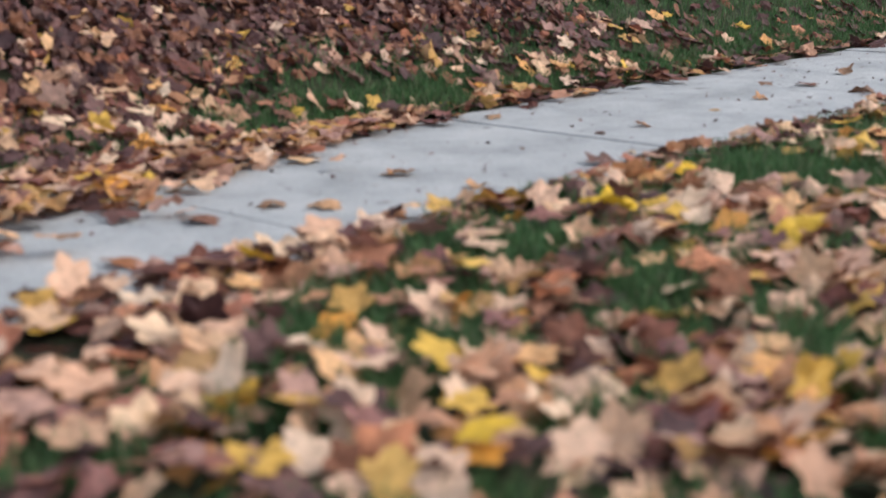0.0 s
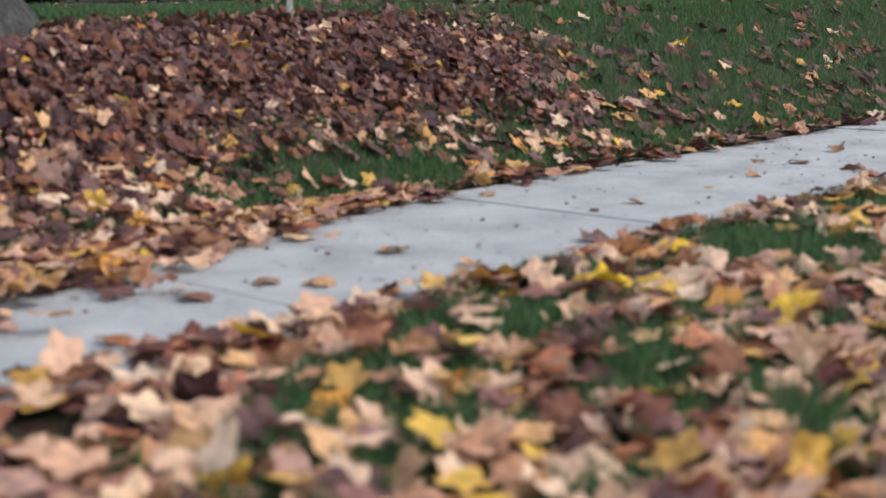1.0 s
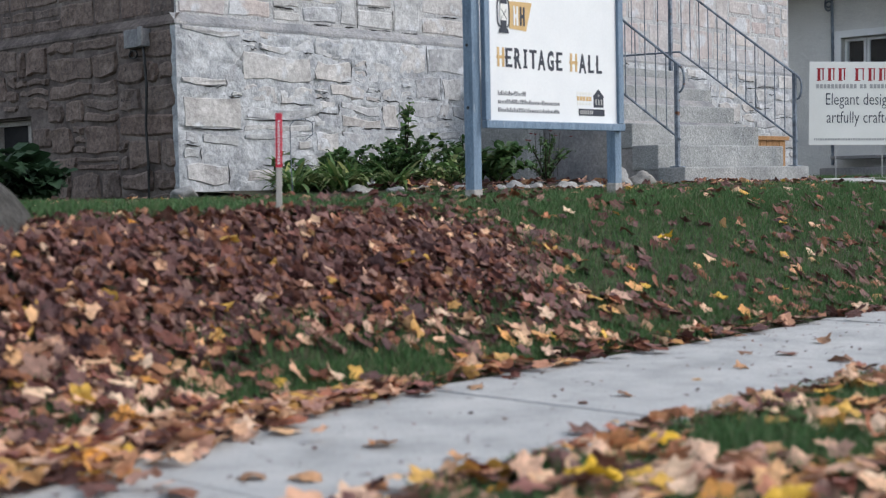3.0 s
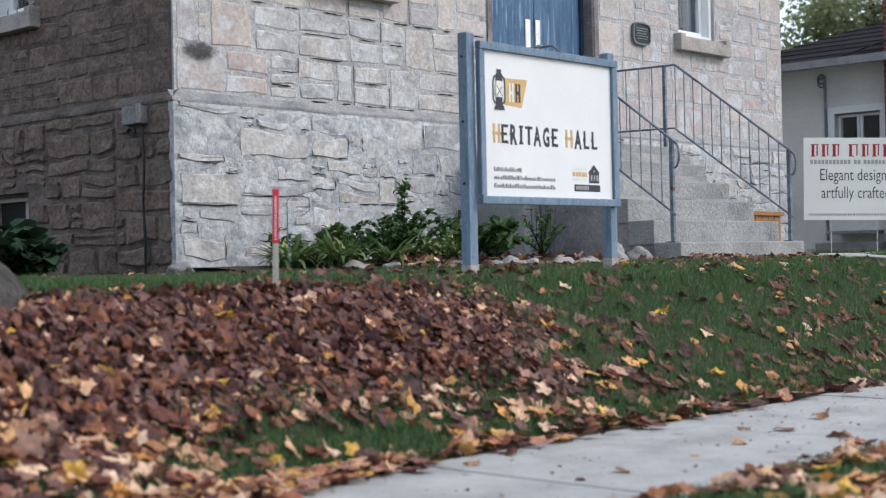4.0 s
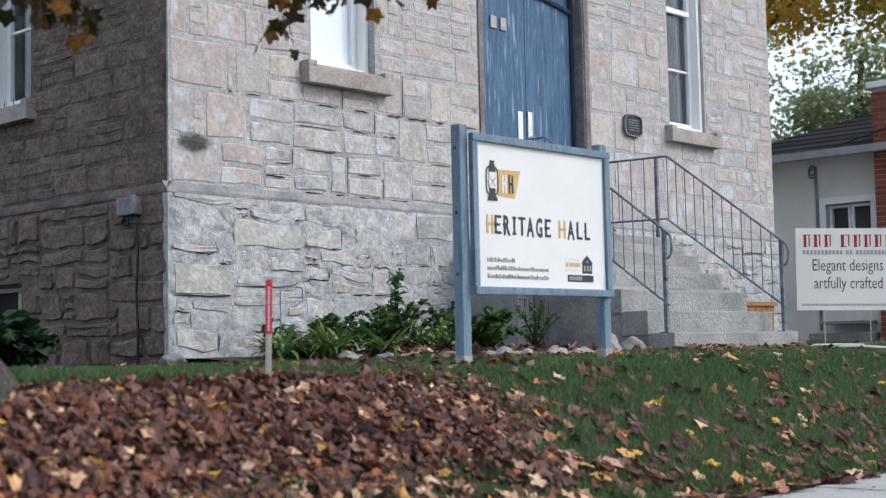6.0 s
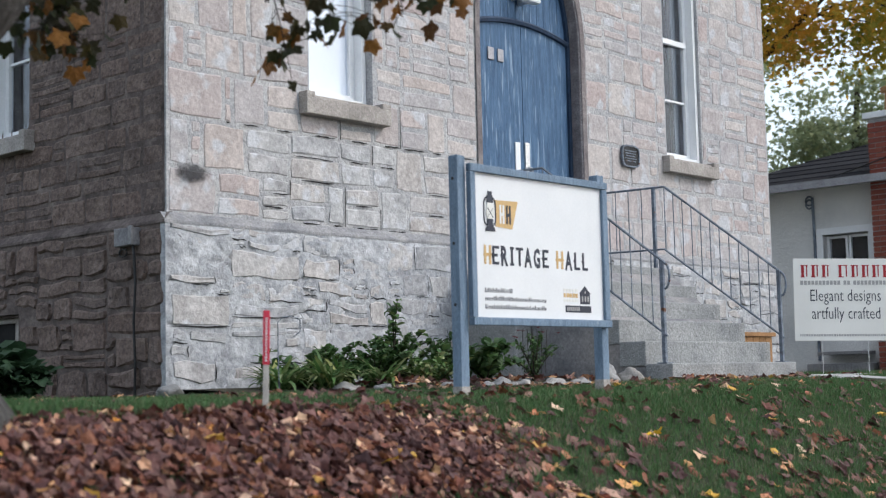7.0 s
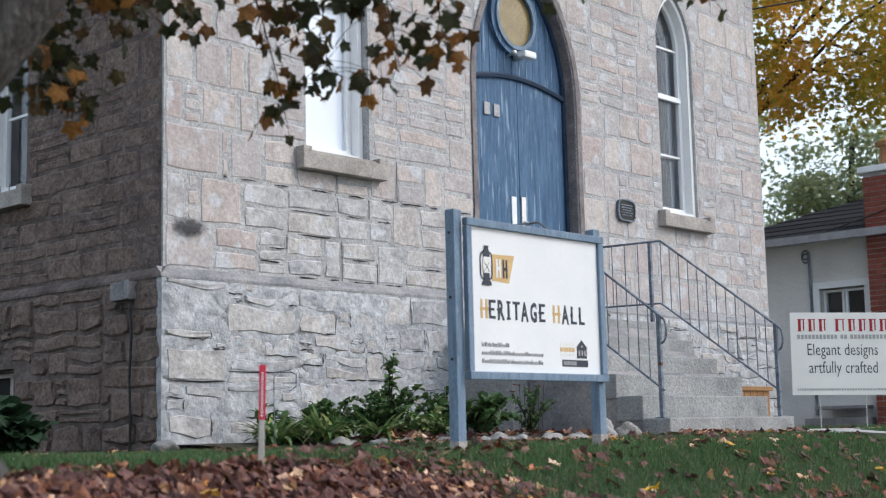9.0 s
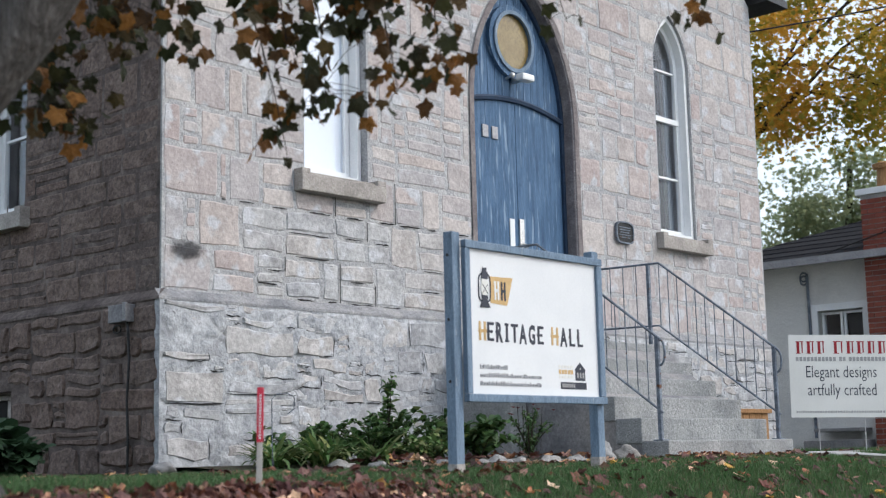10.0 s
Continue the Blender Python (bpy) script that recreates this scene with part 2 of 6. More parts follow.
M_OCHRE = surface("ochre ink", [(0.54, 0.36, 0.16), (0.60, 0.42, 0.20)], 9, 0.6, 0.05, 60, grain=0.1)
M_REDINK = surface("dark red ink", [(0.28, 0.012, 0.02), (0.34, 0.02, 0.03)], 9, 0.6, 0.05, 60, grain=0.1)
M_GREYINK = surface("pale grey ink", [(0.30, 0.30, 0.30), (0.36, 0.36, 0.36)], 9, 0.6, 0.05, 60, grain=0.1)
M_SOFTINK = surface("grey ink", [(0.10, 0.105, 0.12), (0.14, 0.145, 0.16)], 9, 0.6, 0.05, 60, grain=0.1)
M_IRON = surface("flaking blue-grey rail paint", [(0.09, 0.105, 0.13), (0.16, 0.19, 0.235), (0.28, 0.33, 0.39)], 9, 0.55, 0.5, 70, spots=((0.14, 0.06, 0.03), 14, 0.64), metal=0.2)
M_BLACK = surface("dark bronze", [(0.02, 0.02, 0.022), (0.045, 0.045, 0.048)], 8, 0.4, 0.2, 60, metal=0.5)
M_STEEL = surface("brushed steel", [(0.55, 0.55, 0.55), (0.68, 0.68, 0.68)], 12, 0.35, 0.1, 80, metal=0.8)
# near-black in place of shade: unlit rooms and open joints
M_DARK = surface("near-black shade of rooms and joints", [(0.012, 0.012, 0.014), (0.025, 0.024, 0.024)], 2, 0.9, 0.0, 20)
M_BLIND = surface("white roller blind", [(0.84, 0.86, 0.88), (0.88, 0.89, 0.9)], 1.5, 0.7, 0.05, 30, grain=0.04)
M_CURTAIN = surface("grey net curtain", [(0.30, 0.34, 0.38), (0.45, 0.50, 0.55)], 3, 0.9, 0.2, 40, stretch=(12, 12, 0.4))
M_AMBER = surface("amber stained glass", [(0.20, 0.14, 0.05), (0.30, 0.22, 0.09)], 6, 0.2, 0.2, 30, spec=0.6)
M_GLASS = glassy("window glass")
M_SOIL = surface("dark soil and thatch", [(0.030, 0.026, 0.02), (0.055, 0.045, 0.03), (0.045, 0.06, 0.025)], 9, 0.97, 0.8, 70, coarse=0.6)
M_TURF = surface("lawn turf", [(0.022, 0.032, 0.014), (0.04, 0.05, 0.022), (0.06, 0.05, 0.03)], 3.0, 0.97, 0.9, 80, coarse=0.6)
M_BARK = surface("grey maple bark", [(0.045, 0.043, 0.04), (0.08, 0.076, 0.072), (0.14, 0.135, 0.13)], 7, 0.95, 0.9, 30, stretch=(4, 4, 0.8), coarse=0.8)
M_TWIG = surface("dark twig bark", [(0.03, 0.024, 0.02), (0.06, 0.05, 0.04)], 12, 0.9, 0.3, 60)
M_ROCK = surface("fieldstone", [(0.20, 0.19, 0.18), (0.30, 0.29, 0.28), (0.40, 0.39, 0.37)], 8, 0.9, 0.5, 50,
                 [(0.33, 0.30, 0.27), (0.40, 0.40, 0.40), (0.26, 0.26, 0.27), (0.50, 0.48, 0.46)], 0.5)
M_STUCCO = surface("grey stucco", [(0.62, 0.62, 0.62), (0.72, 0.715, 0.70), (0.78, 0.77, 0.75)], 1.4, 0.95, 0.6, 70, coarse=0.2)
M_SHINGLE = surface("charcoal asphalt shingle", [(0.022, 0.023, 0.026), (0.045, 0.045, 0.05)], 6, 0.95, 0.6, 90, [(0.02, 0.02, 0.024), (0.05, 0.05, 0.055), (0.035, 0.035, 0.04)], 0.6, spec=0.05)
M_BRICK = surface("red brick", [(0.17, 0.045, 0.03), (0.26, 0.075, 0.05)], 14, 0.92, 0.5, 70, [(0.15, 0.04, 0.03), (0.30, 0.09, 0.06), (0.22, 0.06, 0.045)], 0.6)
M_WOOD = surface("raw cedar board", [(0.25, 0.13, 0.055), (0.36, 0.20, 0.09)], 4, 0.8, 0.4, 40, stretch=(6, 6, 0.8))
M_STAKE = surface("bare weathered lath", [(0.40, 0.38, 0.35), (0.52, 0.50, 0.46)], 6, 0.85, 0.4, 50, stretch=(5, 5, 0.6))
M_PINK = surface("fluorescent red tape", [(0.55, 0.03, 0.06), (0.66, 0.05, 0.09)], 8, 0.5, 0.1, 50, grain=0.12)
M_GUTTER = surface("grey gutter metal", [(0.30, 0.30, 0.32), (0.40, 0.40, 0.42)], 5, 0.5, 0.1, 50, metal=0.2)
M_GRASS = leafy("grass blades", [(0.043, 0.100, 0.036), (0.068, 0.148, 0.052), (0.105, 0.195, 0.074), (0.052, 0.117, 0.043), (0.18, 0.17, 0.10)], lucent=0.33, grain=0.1)
M_LIGHTLEAF = leafy("fallen tan maple leaves", [(0.62, 0.36, 0.21), (0.74, 0.47, 0.30), (0.40, 0.16, 0.09), (0.78, 0.54, 0.37), (0.64, 0.27, 0.04), (0.80, 0.58, 0.41), (0.28, 0.11, 0.095), (0.70, 0.42, 0.07), (0.34, 0.18, 0.16), (0.68, 0.40, 0.27), (0.76, 0.50, 0.35), (0.52, 0.19, 0.09), (0.24, 0.105, 0.10), (0.64, 0.32, 0.16)], lucent=0.16, grain=0.32)
M_DARKLEAF = leafy("fallen brown maple leaves", [(0.072, 0.031, 0.030), (0.130, 0.060, 0.056), (0.185, 0.092, 0.080), (0.050, 0.024, 0.025), (0.160, 0.055, 0.038), (0.225, 0.090, 0.045), (0.078, 0.036, 0.036), (0.290, 0.165, 0.125)], lucent=0.08, grain=0.4)
M_LEDGE = surface("grey cement ledge", [(0.20, 0.205, 0.22), (0.29, 0.29, 0.30), (0.37, 0.365, 0.36)], 4, 0.95, 0.5, 50, coarse=0.4)
M_ONELEAF = leafy("single fallen leaves", [(0.50, 0.28, 0.15), (0.40, 0.15, 0.05), (0.15, 0.07, 0.06), (0.55, 0.36, 0.2), (0.2, 0.09, 0.06)], by="object", lucent=0.1, grain=0.4)
M_YELLEAF = leafy("yellow fallen leaves", [(0.70, 0.43, 0.03), (0.66, 0.40, 0.10), (0.72, 0.50, 0.06)], by="object", lucent=0.15, grain=0.25)
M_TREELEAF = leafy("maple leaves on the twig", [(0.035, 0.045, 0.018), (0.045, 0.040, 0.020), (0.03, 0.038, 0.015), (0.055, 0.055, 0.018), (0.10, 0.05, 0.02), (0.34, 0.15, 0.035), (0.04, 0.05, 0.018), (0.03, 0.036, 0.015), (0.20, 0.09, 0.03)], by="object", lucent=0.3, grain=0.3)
# darker than the bed shrubs: deep shade put into the leaf greens
M_SHADESHRUB = leafy("shrub leaves, shade in the green", [(0.018, 0.042, 0.020), (0.026, 0.058, 0.028), (0.022, 0.046, 0.026)], lucent=0.2, grain=0.2)
M_GOLD = leafy("golden maple crown", [(0.23, 0.26, 0.05), (0.31, 0.31, 0.06), (0.46, 0.37, 0.06), (0.72, 0.43, 0.07), (0.78, 0.44, 0.08), (0.36, 0.34, 0.06)], lucent=0.66, grain=0.2, clump=0.75)
# leaf greens paled and greyed: distance haze mixed into the colours
M_GREENTREE = leafy("green crown, haze in the colour", [(0.21, 0.275, 0.16), (0.28, 0.34, 0.20), (0.35, 0.37, 0.20), (0.23, 0.295, 0.20)], lucent=0.58, grain=0.2, clump=0.5)
M_SHRUB = leafy("shrub leaves", [(0.04, 0.092, 0.034), (0.066, 0.14, 0.046), (0.105, 0.185, 0.062), (0.05, 0.098, 0.052), (0.15, 0.20, 0.07)], lucent=0.3, grain=0.2)
M_HOSTA = leafy("hosta leaves", [(0.06, 0.14, 0.04), (0.10, 0.19, 0.055), (0.42, 0.45, 0.24), (0.07, 0.15, 0.05), (0.13, 0.21, 0.07), (0.36, 0.38, 0.14)], lucent=0.25, grain=0.2)
M_PETAL = leafy("dull red petals", [(0.20, 0.03, 0.04), (0.28, 0.05, 0.06)], lucent=0.2)

# ---- ground ----
PROFILE = ((-60, -0.10), (0.0, -0.04), (2.20, -0.01), (2.31, -0.005), (3.51, -0.005), (3.70, 0.07), (4.20, 0.35), (4.83, 0.61), (5.2, 0.665), (5.96, 0.695), (8, 0.715), (90, 0.72))

FALL = 0.055


def ground_z(x, y):
    z = PROFILE[-1][1]
    for (a, b), (c, d) in zip(PROFILE, PROFILE[1:]):
        if a <= y <= c:
            z = b + (d - b) * (y - a) / (c - a)
            break
    z -= FALL * min(1.0, max(0.0, (y - 4.7) / 2.6)) ** 0.8 * min(1.0, max(0.0, (11.5 - x) / 4.5))
    w = min(1.0, max(0.0, abs(y - 2.91) - 0.6) * 3)
    return z + w * 0.02 * noise.noise(Vector((x * 1.3, y * 1.3, 0.0))) + w * 0.008 * noise.noise(Vector((x * 5, y * 5, 3.0)))


def build_ground():
    xs = [-400, -120, -40, -15, -6] + [-2 + 0.14 * i for i in range(122)] + [16, 18, 22, 30, 50, 120, 400]
    ys = [-400, -120, -40, -12, -4, -1.5] + [-0.5 + 0.14 * i for i in range(19)] + [2.3, 2.315, 2.6, 3.2, 3.505, 3.52] + [3.6 + 0.12 * i for i in range(40)] + [9, 11, 15, 22, 40, 120, 400]
    verts = []
    for y in ys:
        for x in xs:
            z = ground_z(x, y)
            if 2.31 < y < 3.51:
                z = -0.06
            verts.append((x, y, z))
    w = len(xs)
    faces = [(j * w + i, j * w + i + 1, (j + 1) * w + i + 1, (j + 1) * w + i) for j in range(len(ys) - 1) for i in range(w - 1)]
    me = bpy.data.meshes.new("ground")
    me.from_pydata(verts, [], faces)
    me.materials.append(M_TURF)
    me.shade_smooth()
    tagged(new("ground", me), "dark turf and soil of a grassed bank", "lawn", kind="structure")


build_ground()

# pavement: slabs laid end to end along the street
sidewalk = tagged(new("pavement"), "pale concrete pavement slabs with leaf litter", "pavement", kind="structure")


def slab_mesh(w, d, h):
    bm = bmesh.new()
    box(bm, -w / 2, w / 2, -d / 2, d / 2, -h, 0, 0.002)
    return mesh_of(bm, "slab", M_WALK)


slab = slab_mesh(1.4985, 1.2, 0.1)
for i in range(-8, 22):
    ob = link("slab", slab, sidewalk)
    ob.location = (2.85 + 1.5 * i, 2.91, 0.004 * math.sin(i * 2.3))
    ob.rotation_euler = (0, radians(0.1 * math.sin(i * 1.7)), 0)

# front path from the pavement up to the steps
pathway = tagged(new("pathway"), "concrete front path sloping up to the steps", "path", kind="structure")
for y0, y1, z0, z1 in ((3.53, 4.66, 0.03, 0.60), (4.67, 5.94, 0.605, 0.712)):
    bm = bmesh.new()
    box(bm, 10.62, 12.1, y0, y1, -0.12, 0, 0.006)
    for v in bm.verts:
        v.co.z += z0 + (z1 - z0) * (v.co.y - y0) / (y1 - y0)
    part("slab", bm, M_WALK, pathway)
bm = bmesh.new()
box(bm, 11.05, 17.5, 6.0, 6.55, 0.6, 0.722, 0.006)
part("slab", bm, M_WALK, pathway)

# ---- the stone hall ----
XL, XR, YF, ZTOP, ZBELT = 5.90, 14.50, 8.10, 6.05, 1.955
hall = root("stone_hall", (10.2, 8.1, 0.7), "old limestone hall with coursed walls and pointed windows", "building")


def arch(x0, x1, z0, spring, rad, n=7):
    """Outline of a pointed opening, from the bottom left round to the right."""
    half, mid = (x1 - x0) / 2, (x0 + x1) / 2
    rise = math.sqrt(rad * rad - (rad - half) ** 2)
    right = []
    for i in range(n):
        z = rise * i / n
        right.append((x1 - (rad - math.sqrt(rad * rad - z * z)), spring + z))
    left = [(2 * mid - x, z) for x, z in right[::-1]]
    return [(x0, z0), (x1, z0)] + right + [(mid, spring + rise)] + left


class Opening:
    def __init__(self, x0, x1, z0, spring, rad):
        self.x0, self.x1, self.z0, self.spring, self.rad = x0, x1, z0, spring, rad
        self.mid, self.half = (x0 + x1) / 2, (x1 - x0) / 2
        self.top = spring + math.sqrt(rad * rad - (rad - self.half) ** 2)

    def reach(self, z):
        """Half-width at height z, 0 outside."""
        if z < self.z0 or z > self.top:
            return 0.0
        if z <= self.spring:
            return self.half
        return max(0.0, self.half - (self.rad - math.sqrt(max(0, self.rad ** 2 - (z - self.spring) ** 2))))

    def outline(self, grow=0.0, n=7):
        return arch(self.x0 - grow, self.x1 + grow, self.z0 - grow, self.spring, self.rad + grow, n)


DOOR = Opening(9.37, 10.87, 1.738, 4.0, 1.6)
WIN_A = Opening(7.28, 7.99, 3.02, 4.95, 0.69)
WIN_B = Opening(12.37, 13.07, 3.04, 4.95, 0.69)
WIN_S = Opening(9.95, 10.62, 2.80, 4.75, 0.68)
WIN_S2 = Opening(13.2, 13.9, 2.80, 4.75, 0.68)


def front(u, v, d):
    return (u, YF + d, v)


def side(u, v, d):
    return (XL + d, u, v)


bm = bmesh.new()
prism(bm, [(XL, 0.4), (XR, 0.4), (XR, ZTOP), (10.2, 9.9), (XL, ZTOP)], [o.outline() for o in (DOOR, WIN_A, WIN_B)], front, 0.5)
front_wall = part("front_wall", bm, M_MORTAR, hall, "coursed pink-grey limestone front wall")
bm = bmesh.new()
cellar = [(10.02, 0.92), (10.75, 0.92), (10.75, 1.33), (10.02, 1.33)]
prism(bm, [(YF + 0.5, 0.4), (22, 0.4), (22, ZTOP), (YF + 0.5, ZTOP)], [WIN_S.outline(), WIN_S2.outline(), cellar], side, 0.5)
side_wall = part("side_wall", bm, M_SHADEMORTAR, hall, "shaded brown limestone side wall")
bm = bmesh.new()
box(bm, XR - 0.5, XR, YF + 0.5, 22, 0.4, ZTOP)
box(bm, XL, XR, 21.5, 22, 0.4, ZTOP)
part("back_wall", bm, M_MORTAR, hall)
# floor and ceiling painted near-black, as an unlit room
bm = bmesh.new()
box(bm, XL + 0.5, XR - 0.5, YF + 0.5, 21.5, 1.6, 1.72)
box(bm, XL + 0.5, XR - 0.5, YF + 0.5, 21.5, 6.2, 6.3)
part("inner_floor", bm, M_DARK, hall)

# plinth: the thicker foot of the walls, with a sloped mortar ledge
plinths = []
for u0, u1 in ((XL - 0.055, 9.02), (11.06, XR + 0.05)):
    bm = bmesh.new()
    prism(bm, [(u0, 0.3), (u1, 0.3), (u1, ZBELT - 0.03), (u0, ZBELT - 0.03)], [], lambda u, v, d: (u, YF - 0.06 + d, v), 0.06)
    plinths.append(part("plinth", bm, M_PARGE, hall, "pale mortar-smeared rubble foot of the front wall"))
bm = bmesh.new()
prism(bm, [(YF + 0.002, 0.3), (10.0, 0.3), (10.0, ZBELT - 0.03), (YF + 0.002, ZBELT - 0.03)], [], lambda u, v, d: (XL - 0.055 + d, u, v), 0.052)
prism_b = bmesh.new()
prism(prism_b, [(10.77, 0.3), (22, 0.3), (22, ZBELT - 0.03), (10.77, ZBELT - 0.03)], [], lambda u, v, d: (XL - 0.055 + d, u, v), 0.052)
me = bpy.data.meshes.new("tmp")
prism_b.to_mesh(me)
prism_b.free()
bm.from_mesh(me)
box(bm, XL - 0.055, XL - 0.003, 10.0, 10.77, 1.35, ZBELT - 0.03)
box(bm, XL - 0.055, XL - 0.003, 10.0, 10.77, 0.3, 0.90)
side_plinth = part("side_plinth", bm, M_SHADEMORTAR, hall, "rough brown rubble foot of the side wall")


def ledge(a, b, along_x):
    """A sloped strip of mortar over the plinth."""
    bm = bmesh.new()
    n = 40
    rows = []
    for i in range(n + 1):
        u = a + (b - a) * i / n
        w = 0.006 * noise.noise(Vector((u * 3, 1.7, 0)))
        prof = ((-0.068, ZBELT - 0.05 + w), (-0.066, ZBELT - 0.028 + w), (-0.012, ZBELT + 0.03 + w), (0.01, ZBELT + 0.03 + w))
        rows.append([bm.verts.new((u, YF + d, z) if along_x else (XL + d, u, z)) for d, z in prof])
    for r0, r1 in zip(rows, rows[1:]):
        for k in range(3):
            bm.faces.new((r0[k], r0[k + 1], r1[k + 1], r1[k]))
    return bm


part("ledge", ledge(XL - 0.066, 9.02, True), M_LEDGE, hall)
part("ledge", ledge(11.06, XR + 0.05, True), M_LEDGE, hall)
part("ledge", ledge(YF - 0.066, 22, False), M_SHADEMORTAR, hall)

# roof with eaves over the side walls
for s, name in ((-1, "roof"), (1, "roof")):
    bm = bmesh.new()
    xe = 10.2 + s * 4.75
    run = [(xe, 6.12), (10.2, 10.25), (10.2, 10.42), (xe, 6.28)]
    vs0 = [bm.verts.new((x, 7.85, z)) for x, z in run]
    vs1 = [bm.verts.new((x, 22.3, z)) for x, z in run]
    bm.faces.new(vs0)
    bm.faces.new(vs1[::-1])
    for k in range(4):
        bm.faces.new((vs0[k], vs1[k], vs1[(k + 1) % 4], vs0[(k + 1) % 4]))
    r = part(name, bm, M_SHINGLE, hall, "dark shingled roof slope with a black eave")
bm = bmesh.new()
box(bm, 14.50, 14.98, 7.83, 22.2, 6.08, 6.17)
part("eave", bm, M_BLACK, hall)

# windows ------------------------------------------------------------
def window(o, place, depth, label, backing, curtain=None):
    """A pointed sash window: casing, two sashes, glazing bars, panes."""
    rings = bmesh.new()
    prism(rings, o.outline(-0.004), [o.outline(-0.05)], lambda u, v, d: place(u, v, depth + d), 0.16)
    frame_ = part("window", rings, M_WHITE, hall, label)
    inner = Opening(o.x0 + 0.05, o.x1 - 0.05, o.z0 + 0.05, o.spring, o.rad - 0.05)
    midz = (o.z0 + o.top) / 2 + 0.08
    sash = bmesh.new()
    prism(sash, inner.outline(-0.002), [inner.outline(-0.055)], lambda u, v, d: place(u, v, depth + 0.09 + d), 0.045)
    part("sash", sash, M_WHITE, frame_)
    bars = ((midz, 0.028, 0.07), ((o.z0 + midz) / 2 + 0.02, 0.011, 0.105), ((midz + o.top) / 2 - 0.02, 0.011, 0.105))
    for z, h, d0 in (bars[:1] if backing is M_BLIND else bars):
        bm = bmesh.new()
        w = max(0.05, inner.reach(z) - 0.03)
        prism(bm, [(o.mid - w, z - h), (o.mid + w, z - h), (o.mid + w, z + h), (o.mid - w, z + h)], [], lambda u, v, d: place(u, v, depth + d0 + d), 0.04)
        part("glazing_bar", bm, M_WHITE, frame_)
    bm = bmesh.new()
    prism(bm, inner.outline(-0.045), [], lambda u, v, d: place(u, v, depth + 0.118 + d), 0.006)
    pane = part("pane", bm, M_GLASS, frame_)
    pane.visible_shadow = False
    # behind the glass: white blind, elsewhere a sheet painted near-black as unlit room
    bm = bmesh.new()
    prism(bm, inner.outline(-0.01), [], lambda u, v, d: place(u, v, depth + (0.126 if backing is M_BLIND else 0.32) + d), 0.01)
    part("blind", bm, backing, frame_)
    if curtain:
        bm = bmesh.new()
        a, b = curtain
        n = 24
        prof = [(a + (b - a) * i / n, 0.22 + 0.012 * math.sin(i * 1.9)) for i in range(n + 1)]
        lo = [bm.verts.new(place(u, o.z0 + 0.06, depth + d)) for u, d in prof]
        hi = [bm.verts.new(place(u, o.spring + 0.2, depth + d)) for u, d in prof]
        for i in range(n):
            bm.faces.new((lo[i], lo[i + 1], hi[i + 1], hi[i]))
        part("curtain", bm, M_CURTAIN, frame_)
    return frame_


window(WIN_A, front, 0.075, "white sash window with a drawn white blind", M_BLIND)
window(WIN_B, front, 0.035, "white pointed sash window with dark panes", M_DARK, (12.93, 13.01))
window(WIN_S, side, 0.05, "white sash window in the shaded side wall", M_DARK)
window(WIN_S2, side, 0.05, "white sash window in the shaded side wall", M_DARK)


def sill(x0, x1, z0, z1, place):
    bm = bmesh.new()
    u0, u1 = x0, x1
    for a, b, lo, hi, d0, d1 in ((u0, u1, z0, z1 - 0.045, -0.10, 0.06), (u0, u0 + 0.09, z1 - 0.047, z1, -0.098, 0.02), (u1 - 0.10, u1, z1 - 0.047, z1, -0.098, 0.02), (u0 + 0.088, u1 - 0.098, z1 - 0.05, z1 - 0.02, -0.06, 0.08)):
        p0, p1 = Vector(place(a, lo, d0)), Vector(place(b, hi, d1))
        box(bm, min(p0.x, p1.x), max(p0.x, p1.x), min(p0.y, p1.y), max(p0.y, p1.y), lo, hi, 0.008)
    return part("sill", bm, M_SILL, hall, "projecting grey stone sill")


sill(7.17, 8.11, 2.86, 3.04, front)
sill(12.27, 13.25, 2.885, 3.06, front)
sill(9.86, 10.72, 2.66, 2.83, side)
sill(13.1, 14.0, 2.66, 2.83, side)

# cellar window
bm = bmesh.new()
prism(bm, cellar, [[(10.07, 0.96), (10.70, 0.96), (10.70, 1.29), (10.07, 1.29)]], lambda u, v, d: side(u, v, 0.06 + d), 0.08)
cw = part("window", bm, M_SILL, hall, "small dark cellar window")
# opaque near-black sheet, the cellar's darkness put into its colour
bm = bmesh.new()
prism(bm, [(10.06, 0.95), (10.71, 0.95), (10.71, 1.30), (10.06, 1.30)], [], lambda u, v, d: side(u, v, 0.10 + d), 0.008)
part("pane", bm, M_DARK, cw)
bm = bmesh.new()
prism(bm, [(10.22, 0.96), (10.27, 0.96), (10.27, 1.29), (10.22, 1.29)], [], lambda u, v, d: side(u, v, 0.075 + d), 0.03)
part("glazing_bar", bm, M_SILL, cw)

# door ----------------------------------------------------------------
DD = 0.13
bm = bmesh.new()
prism(bm, DOOR.outline(0.0), [Opening(DOOR.x0 + 0.045, DOOR.x1 - 0.045, DOOR.z0 + 0.002, DOOR.spring, DOOR.rad - 0.045).outline()], lambda u, v, d: front(u, v, DD - 0.02 + d), 0.09)
door = part("door", bm, M_NAVY, hall, "weathered blue double door under a pointed arch")
